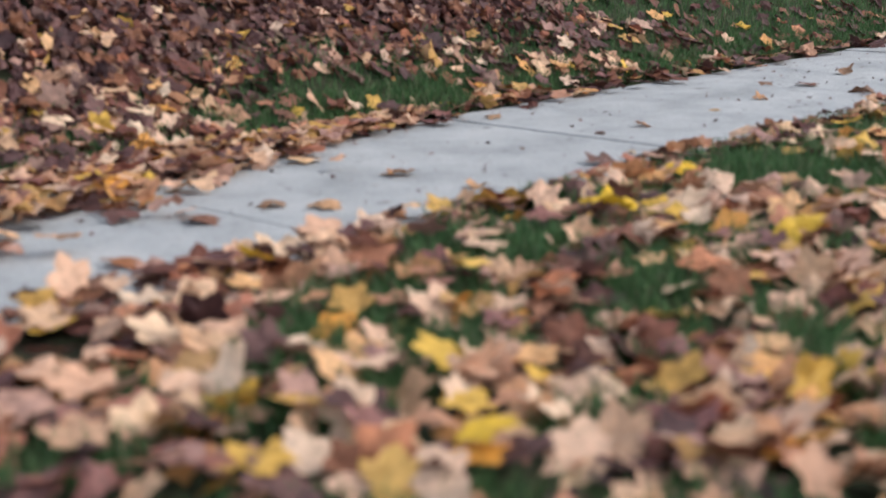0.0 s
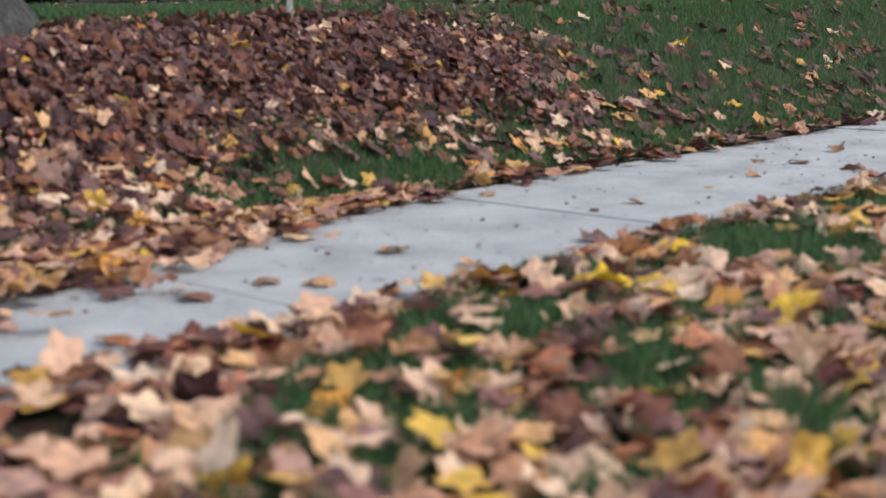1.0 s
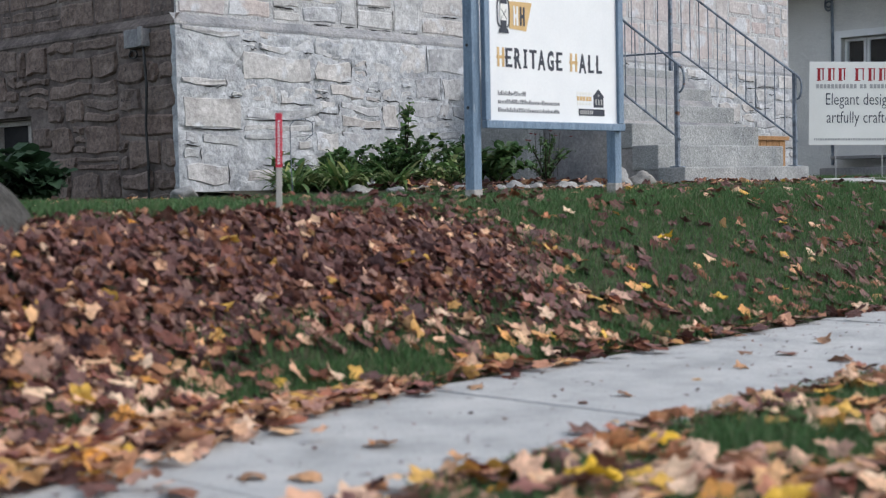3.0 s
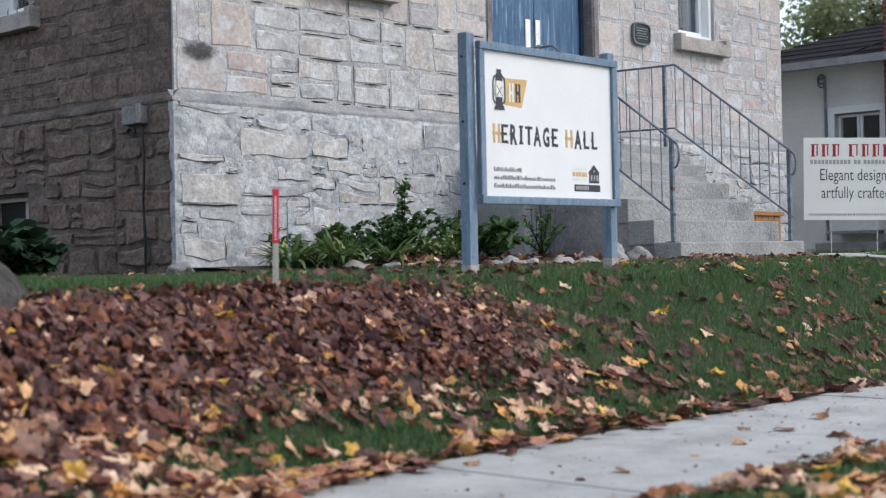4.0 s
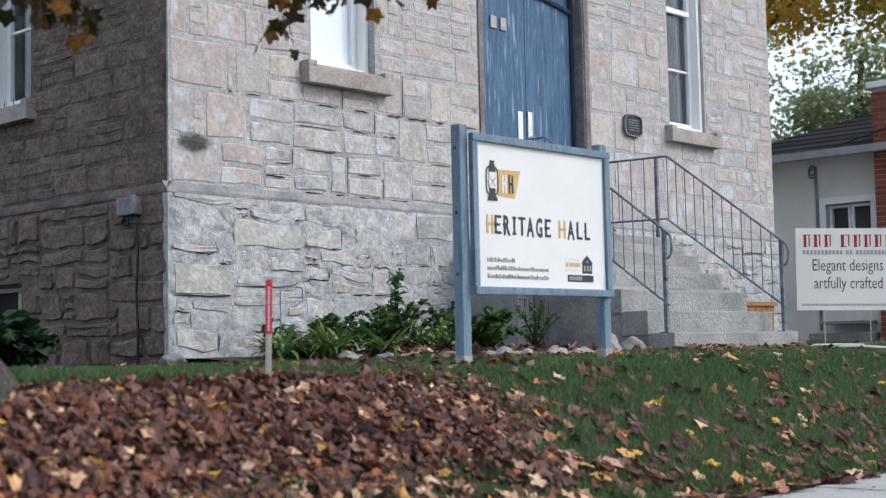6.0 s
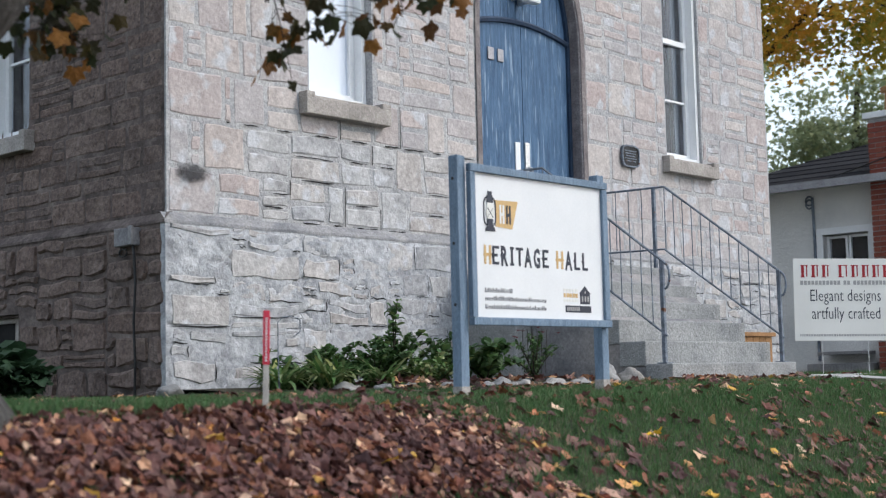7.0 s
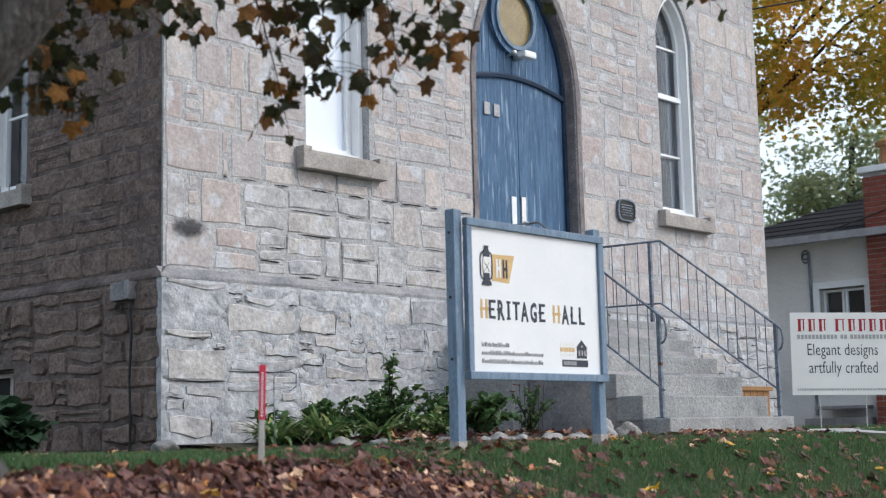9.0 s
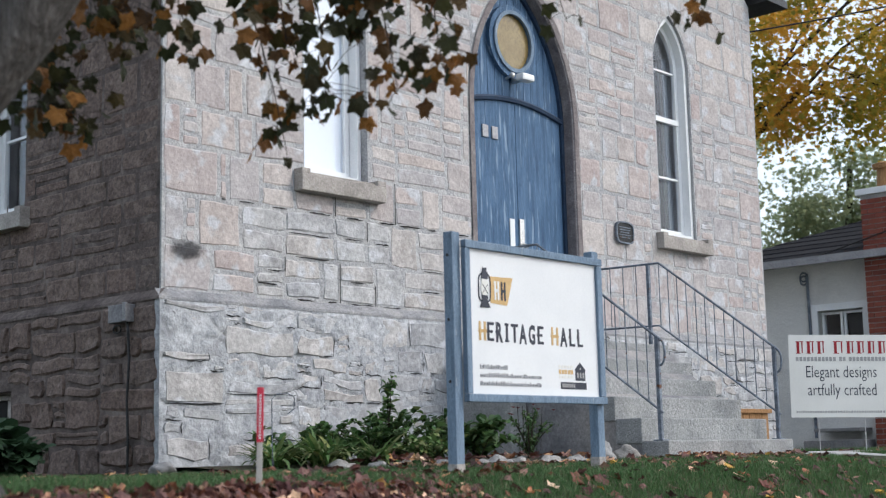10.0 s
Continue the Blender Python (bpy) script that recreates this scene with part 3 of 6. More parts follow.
for s, nm in ((0, "door_leaf"), (1, "door_leaf")):
    bm = bmesh.new()
    xa, xb = (9.425, 10.115) if s == 0 else (10.125, 10.815)
    pts = [(xa, 1.755), (xb, 1.755)]
    for i in range(4, -1, -1):
        x = xa + (xb - xa) * i / 4
        t = (x - 10.12) / 0.70
        pts.append((x, 4.02 + 0.10 * (1 - t * t)))
    prism(bm, pts, [], lambda u, v, d: front(u, v, DD + d), 0.05)
    part(nm, bm, M_BLUE, door, "peeling blue plank door leaf")
bm = bmesh.new()
pa = [(9.40 + 1.44 * i / 14, 4.035 + 0.10 * (1 - ((i - 7) / 7) ** 2)) for i in range(15)]
tube(bm, [front(x, z, DD - 0.01) for x, z in pa], 0.028, 6)
part("transom", bm, M_NAVY, door, "dark blue moulded transom")
for i in range(13):
    xa = 9.42 + 1.4 * i / 13
    xb = xa + 1.4 / 13 - 0.006
    def top_at(x):
        lo, hi = 4.0, DOOR.top
        for _ in range(24):
            m_ = (lo + hi) / 2
            if DOOR.reach(m_) - 0.03 > abs(x - DOOR.mid):
                lo = m_
            else:
                hi = m_
        return lo
    tz = [(xb, max(4.16, top_at(xb))), (xa, max(4.16, top_at(xa)))]
    if abs((xa + xb) / 2 - DOOR.mid) < 0.06:
        tz.insert(1, (DOOR.mid, DOOR.top - 0.05))
    bm = bmesh.new()
    prism(bm, [(xa, 4.06), (xb, 4.06)] + tz, [], lambda u, v, d: front(u, v, DD + 0.012 + d), 0.03)
    part("board", bm, M_BLUE, door)
# oval light in the tympanum
def oval(bm, cx, cz, a, b, y0, y1, hole=None):
    out = [(cx + a * math.cos(2 * math.pi * i / 28), cz + b * math.sin(2 * math.pi * i / 28)) for i in range(28)]
    inn = [[(cx + hole[0] * math.cos(2 * math.pi * i / 28), cz + hole[1] * math.sin(2 * math.pi * i / 28)) for i in range(28)]] if hole else []
    return prism(bm, out, inn, lambda u, v, d: (u, y0 + d, v), y1 - y0)


part("oval_rim", oval(bmesh.new(), 10.085, 4.715, 0.355, 0.365, YF + DD - 0.035, YF + DD + 0.02, (0.265, 0.275)), M_BLUE, door)
part("oval_rim", oval(bmesh.new(), 10.085, 4.715, 0.30, 0.31, YF + DD - 0.055, YF + DD - 0.03, (0.262, 0.272)), M_BLUEPOST, door)
part("oval_pane", oval(bmesh.new(), 10.085, 4.715, 0.268, 0.278, YF + DD - 0.012, YF + DD + 0.004), M_AMBER, door, "amber oval glass")
# handles and the two raised figures, as bars
bm = bmesh.new()
box(bm, 9.985, 10.055, YF + DD - 0.012, YF + DD, 2.62, 2.97, 0.003)
part("push_plate", bm, M_WHITE, door, "white push plate")
bm = bmesh.new()
box(bm, 10.13, 10.195, YF + DD - 0.014, YF + DD, 2.60, 2.98, 0.004)
tube(bm, [(10.16, YF + DD - 0.01, 2.74), (10.16, YF + DD - 0.06, 2.73), (10.16, YF + DD - 0.06, 2.60), (10.16, YF + DD - 0.01, 2.59)], 0.011, 8)
part("handle", bm, M_STEEL, door, "steel pull handle")
for cx in (9.66, 9.80):
    bm = bmesh.new()
    box(bm, cx - 0.042, cx + 0.042, YF + DD - 0.016, YF + DD, 3.71, 3.83, 0.006)
    part("raised_bar", bm, M_GUTTER, door, "small tarnished metal bar")

# chamfered stone surround of the doorway
def surround():
    bm = bmesh.new()
    rings = []
    for grow, d in ((0.075, -0.014), (0.012, -0.014), (-0.006, 0.01), (-0.006, 0.125)):
        rings.append([bm.verts.new(front(x, z, d)) for x, z in DOOR.outline(grow, 9)[1:] + [DOOR.outline(grow, 9)[0]]])
    for r0, r1 in zip(rings, rings[1:]):
        for k in range(len(r0) - 1):
            bm.faces.new((r0[k], r0[k + 1], r1[k + 1], r1[k]))
    return bm


part("door_surround", surround(), M_JAMB, hall, "brown-grey dressed stone door surround")

lamp = root("wall_lamp", (10.09, 8.2, 4.30), "small white floodlight over the blue door", "lamp")
bm = bmesh.new()
box(bm, 10.02, 10.20, 8.03, 8.13, 4.30, 4.37, 0.02)
part("housing", bm, M_WHITE, lamp)
bm = bmesh.new()
tube(bm, [(10.1, 8.22, 4.33), (10.1, 8.12, 4.33)], 0.03, 10)
part("arm", bm, M_STEEL, lamp)
bm = bmesh.new()
bmesh.ops.create_uvsphere(bm, u_segments=12, v_segments=8, radius=0.03, matrix=Matrix.Translation((9.975, 8.13, 4.345)))
tube(bm, [(9.975, 8.13, 4.345), (9.99, 8.22, 4.335)], 0.012, 8)
part("sensor", bm, M_STEEL, lamp)

plaque = root("plaque", (11.64, 8.09, 2.90), "dark bronze heritage plaque with rounded ends on the stone", "plaque")
bm = bmesh.new()
n = 28
out = [(11.645 + 0.155 * math.copysign(abs(math.cos(2 * math.pi * i / n)) ** 0.45, math.cos(2 * math.pi * i / n)), 2.985 + 0.115 * math.copysign(abs(math.sin(2 * math.pi * i / n)) ** 0.6, math.sin(2 * math.pi * i / n))) for i in range(n)]
inn = [(11.645 + (x - 11.645) * 0.9, 2.985 + (z - 2.985) * 0.87) for x, z in out]
prism(bm, out, [inn], lambda u, v, d: (u, YF - 0.045 + d, v), 0.03)
part("rim", bm, M_IRON, plaque)
bm = bmesh.new()
prism(bm, inn, [], lambda u, v, d: (u, YF - 0.034 + d, v), 0.03)
part("plate", bm, M_BLACK, plaque)
for k in range(5):
    bm = bmesh.new()
    w = 0.10 - 0.012 * (k % 3)
    box(bm, 11.645 - w, 11.645 + w, YF - 0.038, YF - 0.033, 3.035 - 0.026 * k, 3.045 - 0.026 * k)
    part("text_bar", bm, M_IRON, plaque)

# grey junction box and cable on the side wall
jbox = root("junction_box", (5.8, 8.43, 1.76), "grey electrical junction box on the shaded wall", "electrical box")
bm = bmesh.new()
box(bm, 5.76, 5.845, 8.330, 8.550, 1.765, 1.895, 0.006)
part("cover", bm, M_CONCD, jbox)
bm = bmesh.new()
box(bm, 5.752, 5.77, 8.320, 8.365, 1.77, 1.905, 0.004)
part("flap", bm, M_CONCD, jbox)
bm = bmesh.new()
tube(bm, [(5.80, 8.37, 1.77), (5.79, 8.34, 1.70), (5.795, 8.33, 1.5), (5.79, 8.345, 1.2), (5.795, 8.335, 0.9), (5.80, 8.35, 0.60)], 0.010, 8)
part("cable", bm, M_BLACK, jbox)
bm = bmesh.new()
tube(bm, [(5.80, 8.49 + 0.05 * math.cos(i * 0.8), 1.72 + 0.03 * math.sin(i * 0.8)) for i in range(18)], 0.007, 6)
part("cable_coil", bm, M_BLACK, jbox)

# ---- concrete steps ----
stairs = root("stairs", (10.04, 6.9, 0.7), "worn concrete front steps with crumbling edges", "stairs")
for k in range(6):
    y0 = 5.96 + 0.246 * k
    y1 = y0 + 0.250 if k < 5 else 8.03
    z0 = 0.55 if k == 0 else 0.838 + 0.18 * (k - 1) - 0.02
    bm = bmesh.new()
    box(bm, 9.07, 11.01, y0, y1, z0, 0.838 + 0.18 * k, 0.012)
    part("step", bm, M_CONC, stairs)
bm = bmesh.new()
prism(bm, [(6.215, 0.55), (8.02, 0.55), (8.02, 1.715), (7.25, 1.715), (6.215, 0.815)], [], lambda u, v, d: (9.085 + d, u, v), 1.9)
part("side_block", bm, M_CONCD, stairs, "stained side of the steps")
bm = bmesh.new()
box(bm, 8.86, 9.066, 7.35, 8.03, 0.55, 1.62, 0.01)
part("side_pier", bm, M_CONC, stairs)


def railing(x, label):
    top = [(6.03, 1.62), (7.22, 2.515), (8.06, 2.53)]
    low = [(6.03, 1.05), (7.24, 1.925), (8.06, 1.94)]
    rail = root("railing", (x, 6.05, 0.84), label, "railing", "railings of the front steps")

    def at(line, y):
        for (a, b), (c, d) in zip(line, line[1:]):
            if a <= y <= c:
                return b + (d - b) * (y - a) / (c - a)
    bm = bmesh.new()
    tube(bm, [(x, y, z) for y, z in top], 0.011, 6)
    part("top_rail", bm, M_IRON, rail)
    bm = bmesh.new()
    tube(bm, [(x, y, z) for y, z in low], 0.0095, 6)
    part("bottom_rail", bm, M_IRON, rail)
    for y, z0 in ((6.06, 0.835), (7.34, 1.735)):
        bm = bmesh.new()
        box(bm, x - 0.016, x + 0.016, y - 0.016, y + 0.016, z0, at(top, y) + 0.005, 0.003)
        box(bm, x - 0.045, x + 0.045, y - 0.045, y + 0.045, z0, z0 + 0.012, 0.002)
        part("post", bm, M_IRON, rail)
    bm = bmesh.new()
    tube(bm, [(x + 0.004, 6.04 - 0.045 * math.sin(a), 1.62 - 0.10 + 0.10 * math.cos(a)) for a in [i * math.pi / 8 for i in range(9)]], 0.010, 6)
    part("scroll", bm, M_IRON, rail)
    n = 12
    for i in range(1, n):
        y = 6.06 + (7.22 - 6.06) * i / n
        bm = bmesh.new()
        tube(bm, [(x, y, at(low, y)), (x, y + 0.002, at(top, y))], 0.005, 5)
        part("baluster", bm, M_IRON, rail)
    for y in (7.22, 7.48, 7.63, 7.78, 7.93):
        bm = bmesh.new()
        tube(bm, [(x, y, at(low, y)), (x, y, at(top, y))], 0.005, 5)
        part("baluster", bm, M_IRON, rail)


railing(10.95, "flaking blue-grey iron stair railing beside the wall")
railing(9.12, "flaking blue-grey iron stair railing behind the sign")

# ---- lettering ----
def text_mesh(words, size, squeeze=1.0, heavy=0.0):
    """Flat letters from the built-in font, in the XY plane, left aligned."""
    cu = bpy.data.curves.new("lettering", "FONT")
    cu.body, cu.size, cu.extrude, cu.offset = words, size, 0.0008, heavy
    cu.resolution_u = 2
    ob = bpy.data.objects.new("lettering", cu)
    me = bpy.data.meshes.new_from_object(ob)
    bpy.data.objects.remove(ob)
    bpy.data.curves.remove(cu)
    me.transform(Matrix.Diagonal((squeeze, 1, 1, 1)))
    return me


def lettering(name, words, size, m, material, parent, squeeze=1.0, heavy=0.0, width=None, label=""):
    me = text_mesh(words, size, squeeze, heavy)
    if width:
        co = [v.co.x for v in me.vertices]
        k = width / (max(co) - min(co))
        me.transform(Matrix.Translation((-min(co) * k, 0, 0)) @ Matrix.Diagonal((k, 1, 1, 1)))
    me.transform(m)
    me.materials.append(material)
    return link(name, me, parent, label)


# ---- hall sign on two blue posts ----
SY = 5.2
sign = root("sign", (6.45, SY, 0.66), "white hall sign in a blue timber frame on two posts", "sign")
for x0, top, foot in ((5.795, 2.025, 0.6), (7.132, 2.032, 0.62)):
    bm = bmesh.new()
    box(bm, x0, x0 + 0.068, SY + 0.005, SY + 0.073, foot, top, 0.006)
    part("post", bm, M_BLUEPOST, sign)
    bm = bmesh.new()
    box(bm, x0 - 0.002, x0 + 0.07, SY + 0.003, SY + 0.075, foot, foot + 0.11, 0.004)
    part("post_foot", bm, M_SILL, sign, "bare weathered foot of the post")
x0, x1, z0, z1 = 5.885, 7.155, 1.085, 1.945
for nm, a, b, c, d, y in (("top_rail", x0 - 0.02, x1 + 0.03, z1 - 0.01, z1 + 0.035, -0.035), ("bottom_rail", x0 - 0.02, x1 + 0.03, z0 - 0.03, z0 + 0.015, -0.04),
                          ("side_rail", x0 - 0.02, x0 + 0.024, z0 + 0.017, z1 - 0.012, -0.032), ("side_rail", x1 - 0.024, x1 + 0.028, z0 + 0.017, z1 - 0.012, -0.032)):
    bm = bmesh.new()
    box(bm, a, b, SY + y, SY + 0.003, c, d, 0.005)
    part(nm, bm, M_BLUEPOST, sign)
bm = bmesh.new()
box(bm, x0 - 0.012, x1 + 0.02, SY - 0.012, SY - 0.002, z0 - 0.02, z1 + 0.02)
panel = part("panel", bm, M_PANEL, sign, "white printed sign panel")
for z in (1.92, 1.55, 1.2):
    bm = bmesh.new()
    tube(bm, [(5.81, SY + 0.04, z - 0.03), (5.79, SY + 0.04, z - 0.03)], 0.009, 8)
    part("bolt", bm, M_BLACK, sign)
FACE = SY - 0.0125


def on_face(u, v):
    return Matrix.Translation((u, FACE, v)) @ Euler((radians(90), 0, 0)).to_matrix().to_4x4()


def flat(name, pts, material, parent, y=FACE, hole=None, t=0.0015):
    bm = bmesh.new()
    prism(bm, pts, [hole] if hole else [], lambda u, v, d: (u, y - t + d, v), t + 0.0005)
    return part(name, bm, material, parent)


def rect(x, z, w, h):
    return [(x, z), (x + w, z), (x + w, z + h), (x, z + h)]


# condensed letters, evenly spaced, with small spurs on their stems
for ch, x, w in (("H", 5.99, 0.062), ("E", 6.063, 0.060), ("R", 6.142, 0.062), ("I", 6.222, 0.036), ("T", 6.278, 0.066), ("A", 6.354, 0.070), ("G", 6.442, 0.062), ("E", 6.528, 0.058),
                 ("H", 6.662, 0.068), ("A", 6.748, 0.072), ("L", 6.842, 0.056), ("L", 6.924, 0.056)):
    ink = M_OCHRE if ch == "H" else M_INK
    mark = "ochre letter" if ch == "H" else ""
    if ch in "HEITL":
        st, hh, z = 0.0185, 0.110, 1.408
        strokes = {"H": (rect(x, z, st, hh), rect(x + w - st, z, st, hh), rect(x + st, z + 0.046, w - 2 * st, 0.018)),
                   "E": (rect(x, z, st, hh), rect(x + st, z, w - st, 0.017), rect(x + st, z + 0.047, w - st - 0.012, 0.016), rect(x + st, z + hh - 0.017, w - st, 0.017)),
                   "I": (rect(x + w / 2 - st / 2, z, st, hh), rect(x, z, w / 2 - st / 2, 0.014), rect(x + w / 2 + st / 2, z, w / 2 - st / 2, 0.014), rect(x, z + hh - 0.014, w / 2 - st / 2, 0.014), rect(x + w / 2 + st / 2, z + hh - 0.014, w / 2 - st / 2, 0.014)),
                   "T": (rect(x + w / 2 - st / 2, z, st, hh - 0.017), rect(x, z + hh - 0.017, w, 0.017)),
                   "L": (rect(x, z, st, hh), rect(x + st, z, w - st, 0.017))}[ch]
        bm = bmesh.new()
        for q in strokes:
            box(bm, q[0][0], q[1][0], FACE - 0.0015, FACE + 0.0005, q[0][1], q[2][1])
        part("lettering", bm, ink, panel, mark)
    else:
        lettering("lettering", ch, 0.110 / 0.70, on_face(x, 1.408), ink, panel, heavy=0.0058, width=w, label=mark)
    for sx in ((x, x + w) if ch == "H" else (x + w / 2,) if ch == "T" else (x,) if ch in "ERL" else ()):
        flat("letter_spur", [(sx - 0.009, 1.463), (sx, 1.452), (sx + 0.009, 1.463), (sx, 1.474)], ink, panel)
# lantern emblem with an ochre flag
flat("emblem_flag", [(6.10, 1.63), (6.25, 1.622), (6.305, 1.79), (6.10, 1.785)], M_OCHRE, panel)
for bx, mt in ((6.135, M_PANEL), (6.195, M_INK)):
    for q in (0, 0.028):
        flat("emblem_bar", rect(bx + q, 1.65, 0.014, 0.11), mt, panel, FACE - 0.0022)
    flat("emblem_bar", rect(bx + 0.0142, 1.695, 0.0136, 0.02), mt, panel, FACE - 0.0022)
# hurricane lantern: wire guard, glass, cap, burner and foot
EX = 6.048
ring = [(EX + 0.056 * math.copysign(abs(math.cos(2 * math.pi * i / 24)) ** 0.5, math.cos(2 * math.pi * i / 24)), 1.715 + 0.085 * math.copysign(abs(math.sin(2 * math.pi * i / 24)) ** 0.5, math.sin(2 * math.pi * i / 24))) for i in range(24)]
flat("emblem_ring", ring, M_INK, panel, FACE - 0.0022, [(EX + (x - EX) * 0.86, 1.715 + (z - 1.715) * 0.91) for x, z in ring])
flat("emblem_glass", [(EX - 0.026, 1.672), (EX + 0.026, 1.672), (EX + 0.036, 1.71), (EX + 0.024, 1.765), (EX - 0.024, 1.765), (EX - 0.036, 1.71)], M_CREAM, panel, FACE - 0.0042)
flat("emblem_cap", [(EX - 0.028, 1.766), (EX + 0.028, 1.766), (EX + 0.026, 1.805), (EX + 0.016, 1.812), (EX + 0.020, 1.832), (EX - 0.020, 1.832), (EX - 0.016, 1.812), (EX - 0.026, 1.805)], M_INK, panel, FACE - 0.0042)
flat("emblem_base", [(EX - 0.044, 1.60), (EX + 0.044, 1.60), (EX + 0.036, 1.622), (EX + 0.022, 1.632), (EX + 0.026, 1.671), (EX - 0.026, 1.671), (EX - 0.022, 1.632), (EX - 0.036, 1.622)], M_INK, panel, FACE - 0.0042)
for a, b in (((EX - 0.026, 1.68), (EX + 0.022, 1.735)), ((EX + 0.024, 1.68), (EX - 0.024, 1.735))):
    flat("emblem_line", [a, (a[0] + 0.003, a[1]), (b[0] + 0.003, b[1]), b], M_INK, panel, FACE - 0.0062)
# contact lines as plain bars
rg = random.Random(3)
for z, total, words in ((1.245, 0.245, 3), (1.198, 0.555, 1), (1.150, 0.56, 3)):
    x = 5.992
    end = x + total
    while x < end:
        w = rg.choice((0.004, 0.006, 0.008, 0.009))
        hgt = rg.choice((0.017, 0.018, 0.026))
        flat("text_bar", rect(x, z, w, hgt), M_SOFTINK, panel)
        x += w + 0.0075
# society emblem: a small house and bars
flat("emblem_house", [(6.89, 1.198), (6.99, 1.198), (6.99, 1.262), (7.0, 1.262), (6.94, 1.312), (6.88, 1.262), (6.89, 1.262)], M_INK, panel)
for q in (6.905, 6.934, 6.962):
    flat("emblem_bar", rect(q, 1.214, 0.013, 0.034), M_GREYINK, panel, FACE - 0.0022)
flat("emblem_bar", [(6.932, 1.272), (6.94, 1.264), (6.948, 1.272), (6.94, 1.280)], M_GREYINK, panel, FACE - 0.0022)
for k, (z, h, mt) in enumerate(((1.272, 0.016, M_CREAM), (1.236, 0.026, M_OCHRE), (1.210, 0.014, M_CREAM))):
    for j in range(5):
        flat("emblem_bar", rect(6.725 + 0.030 * j, z, 0.024 if j % 2 else 0.021, h), mt, panel)
flat("emblem_plate", rect(6.74, 1.145, 0.26, 0.042), M_INK, panel)
for j in range(7):
    flat("emblem_bar", rect(6.752 + 0.019 * j, 1.154, 0.013, 0.024), M_GREYINK, panel, FACE - 0.0022)

# ---- yard sign on wire legs ----
yd = 14.0
fwd, rgt = Vector((math.cos(radians(42.3)), math.sin(radians(42.3)), 0)), Vector((math.sin(radians(42.3)), -math.cos(radians(42.3)), 0))
ycen = fwd * yd + rgt * (yd * 0.2878)
yz = 1.465
yard = root("yard_sign", (ycen.x, ycen.y, 0.68), "off-white printed yard sign on thin wire legs", "sign")
YM = Matrix.Translation((ycen.x, ycen.y, yz)) @ Euler((radians(90), radians(1.0), radians(42.3 - 90 + 3))).to_matrix().to_4x4()
bm = bmesh.new()
box(bm, -0.575, 0.575, -0.415, 0.415, -0.006, 0.0, 0.002)
bmesh.ops.transform(bm, matrix=YM, verts=bm.verts)
board = part("board", bm, M_CREAM, yard, "off-white sign board")


def ybar(x, y, w, h, material, name="text_bar"):
    bm = bmesh.new()
    box(bm, x, x + w, y, y + h, 0.0005, 0.002)
    bmesh.ops.transform(bm, matrix=YM, verts=bm.verts)
    part(name, bm, material, board)


x = -0.50
for i in range(9):
    if i == 3:
        x += 0.06
    w = 0.10 if i == 3 else 0.078
    for bx, bz, bw, bh in ((0.008, 0.008, 0.028, 0.109), (w - 0.020, 0.008, 0.012, 0.109), (0, 0, w * 0.58, 0.008), (0, 0.117, w, 0.008)):
        ybar(x + bx, 0.225 + bz, bw, bh, M_REDINK)
    x += 0.108 if i != 3 else 0.133
x = -0.505
for i in range(24):
    if i in (11, 13):
        x += 0.025
    ybar(x, 0.15, 0.028, 0.042, M_GREYINK)
    x += 0.038
lettering("lettering", "Elegant designs", 0.172, YM @ Matrix.Translation((-0.405, -0.015, 0.001)), M_INK, board, heavy=-0.0012, width=0.72)
lettering("lettering", "artfully crafted", 0.172, YM @ Matrix.Translation((-0.395, -0.195, 0.001)), M_INK, board, heavy=-0.0012, width=0.70)
x = -0.52
while x < 0.5:
    w = rg.choice((0.012, 0.018, 0.022))
    ybar(x, -0.37, w, 0.022, M_GREYINK)
    x += w + 0.008
for s in (-0.30, 0.17):
    bm = bmesh.new()
    p = YM @ Vector((s, -0.36, -0.004))
    tube(bm, [p, (p.x, p.y, 0.5)], 0.004, 6)
    part("wire_leg", bm, M_STEEL, yard)

# ---- survey stake ----
stake = root("survey_stake", (4.05, 4.84, 0.62), "wooden survey stake with a fluorescent red top", "stake")
SM = Matrix.Translation((4.045, 4.84, 0)) @ Euler((0, radians(1.2), radians(-42))).to_matrix().to_4x4()
for nm, z0, z1, mt, lb, e in (("lath", 0.5, 1.075, M_STAKE, "bare grey lath", 0.0), ("red_wrap", 0.835, 1.08, M_PINK, "fluorescent red wrap", 0.0015)):
    bm = bmesh.new()
    box(bm, -0.0135 - e, 0.0135 + e, -0.008 - e, 0.008 + e, z0, z1, 0.002)
    bmesh.ops.transform(bm, matrix=SM, verts=bm.verts)
    ob = part(nm, bm, mt, stake, lb)
wrap = ob
for i in range(15):
    bm = bmesh.new()
    box(bm, -0.005, 0.005, -0.0115, -0.0097, 0.85 + 0.0135 * i, 0.858 + 0.0135 * i)
    bmesh.ops.transform(bm, matrix=SM, verts=bm.verts)
    part("text_bar", bm, M_PANEL, wrap)

# thin bent wire behind the stake
hoop = root("wire_hoop", (5.6, 6.4, 0.70), "thin bent wire plant support in the bed", "plant support")
bm = bmesh.new()
tube(bm, [(5.50, 6.42, 0.62), (5.50, 6.43, 0.95), (5.50, 6.43, 1.12), (5.52, 6.41, 1.15), (5.57, 6.37, 1.155), (5.60, 6.34, 1.13), (5.60, 6.34, 1.06), (5.57, 6.37, 1.03)], 0.003, 5)
part("wire", bm, M_IRON, hoop)

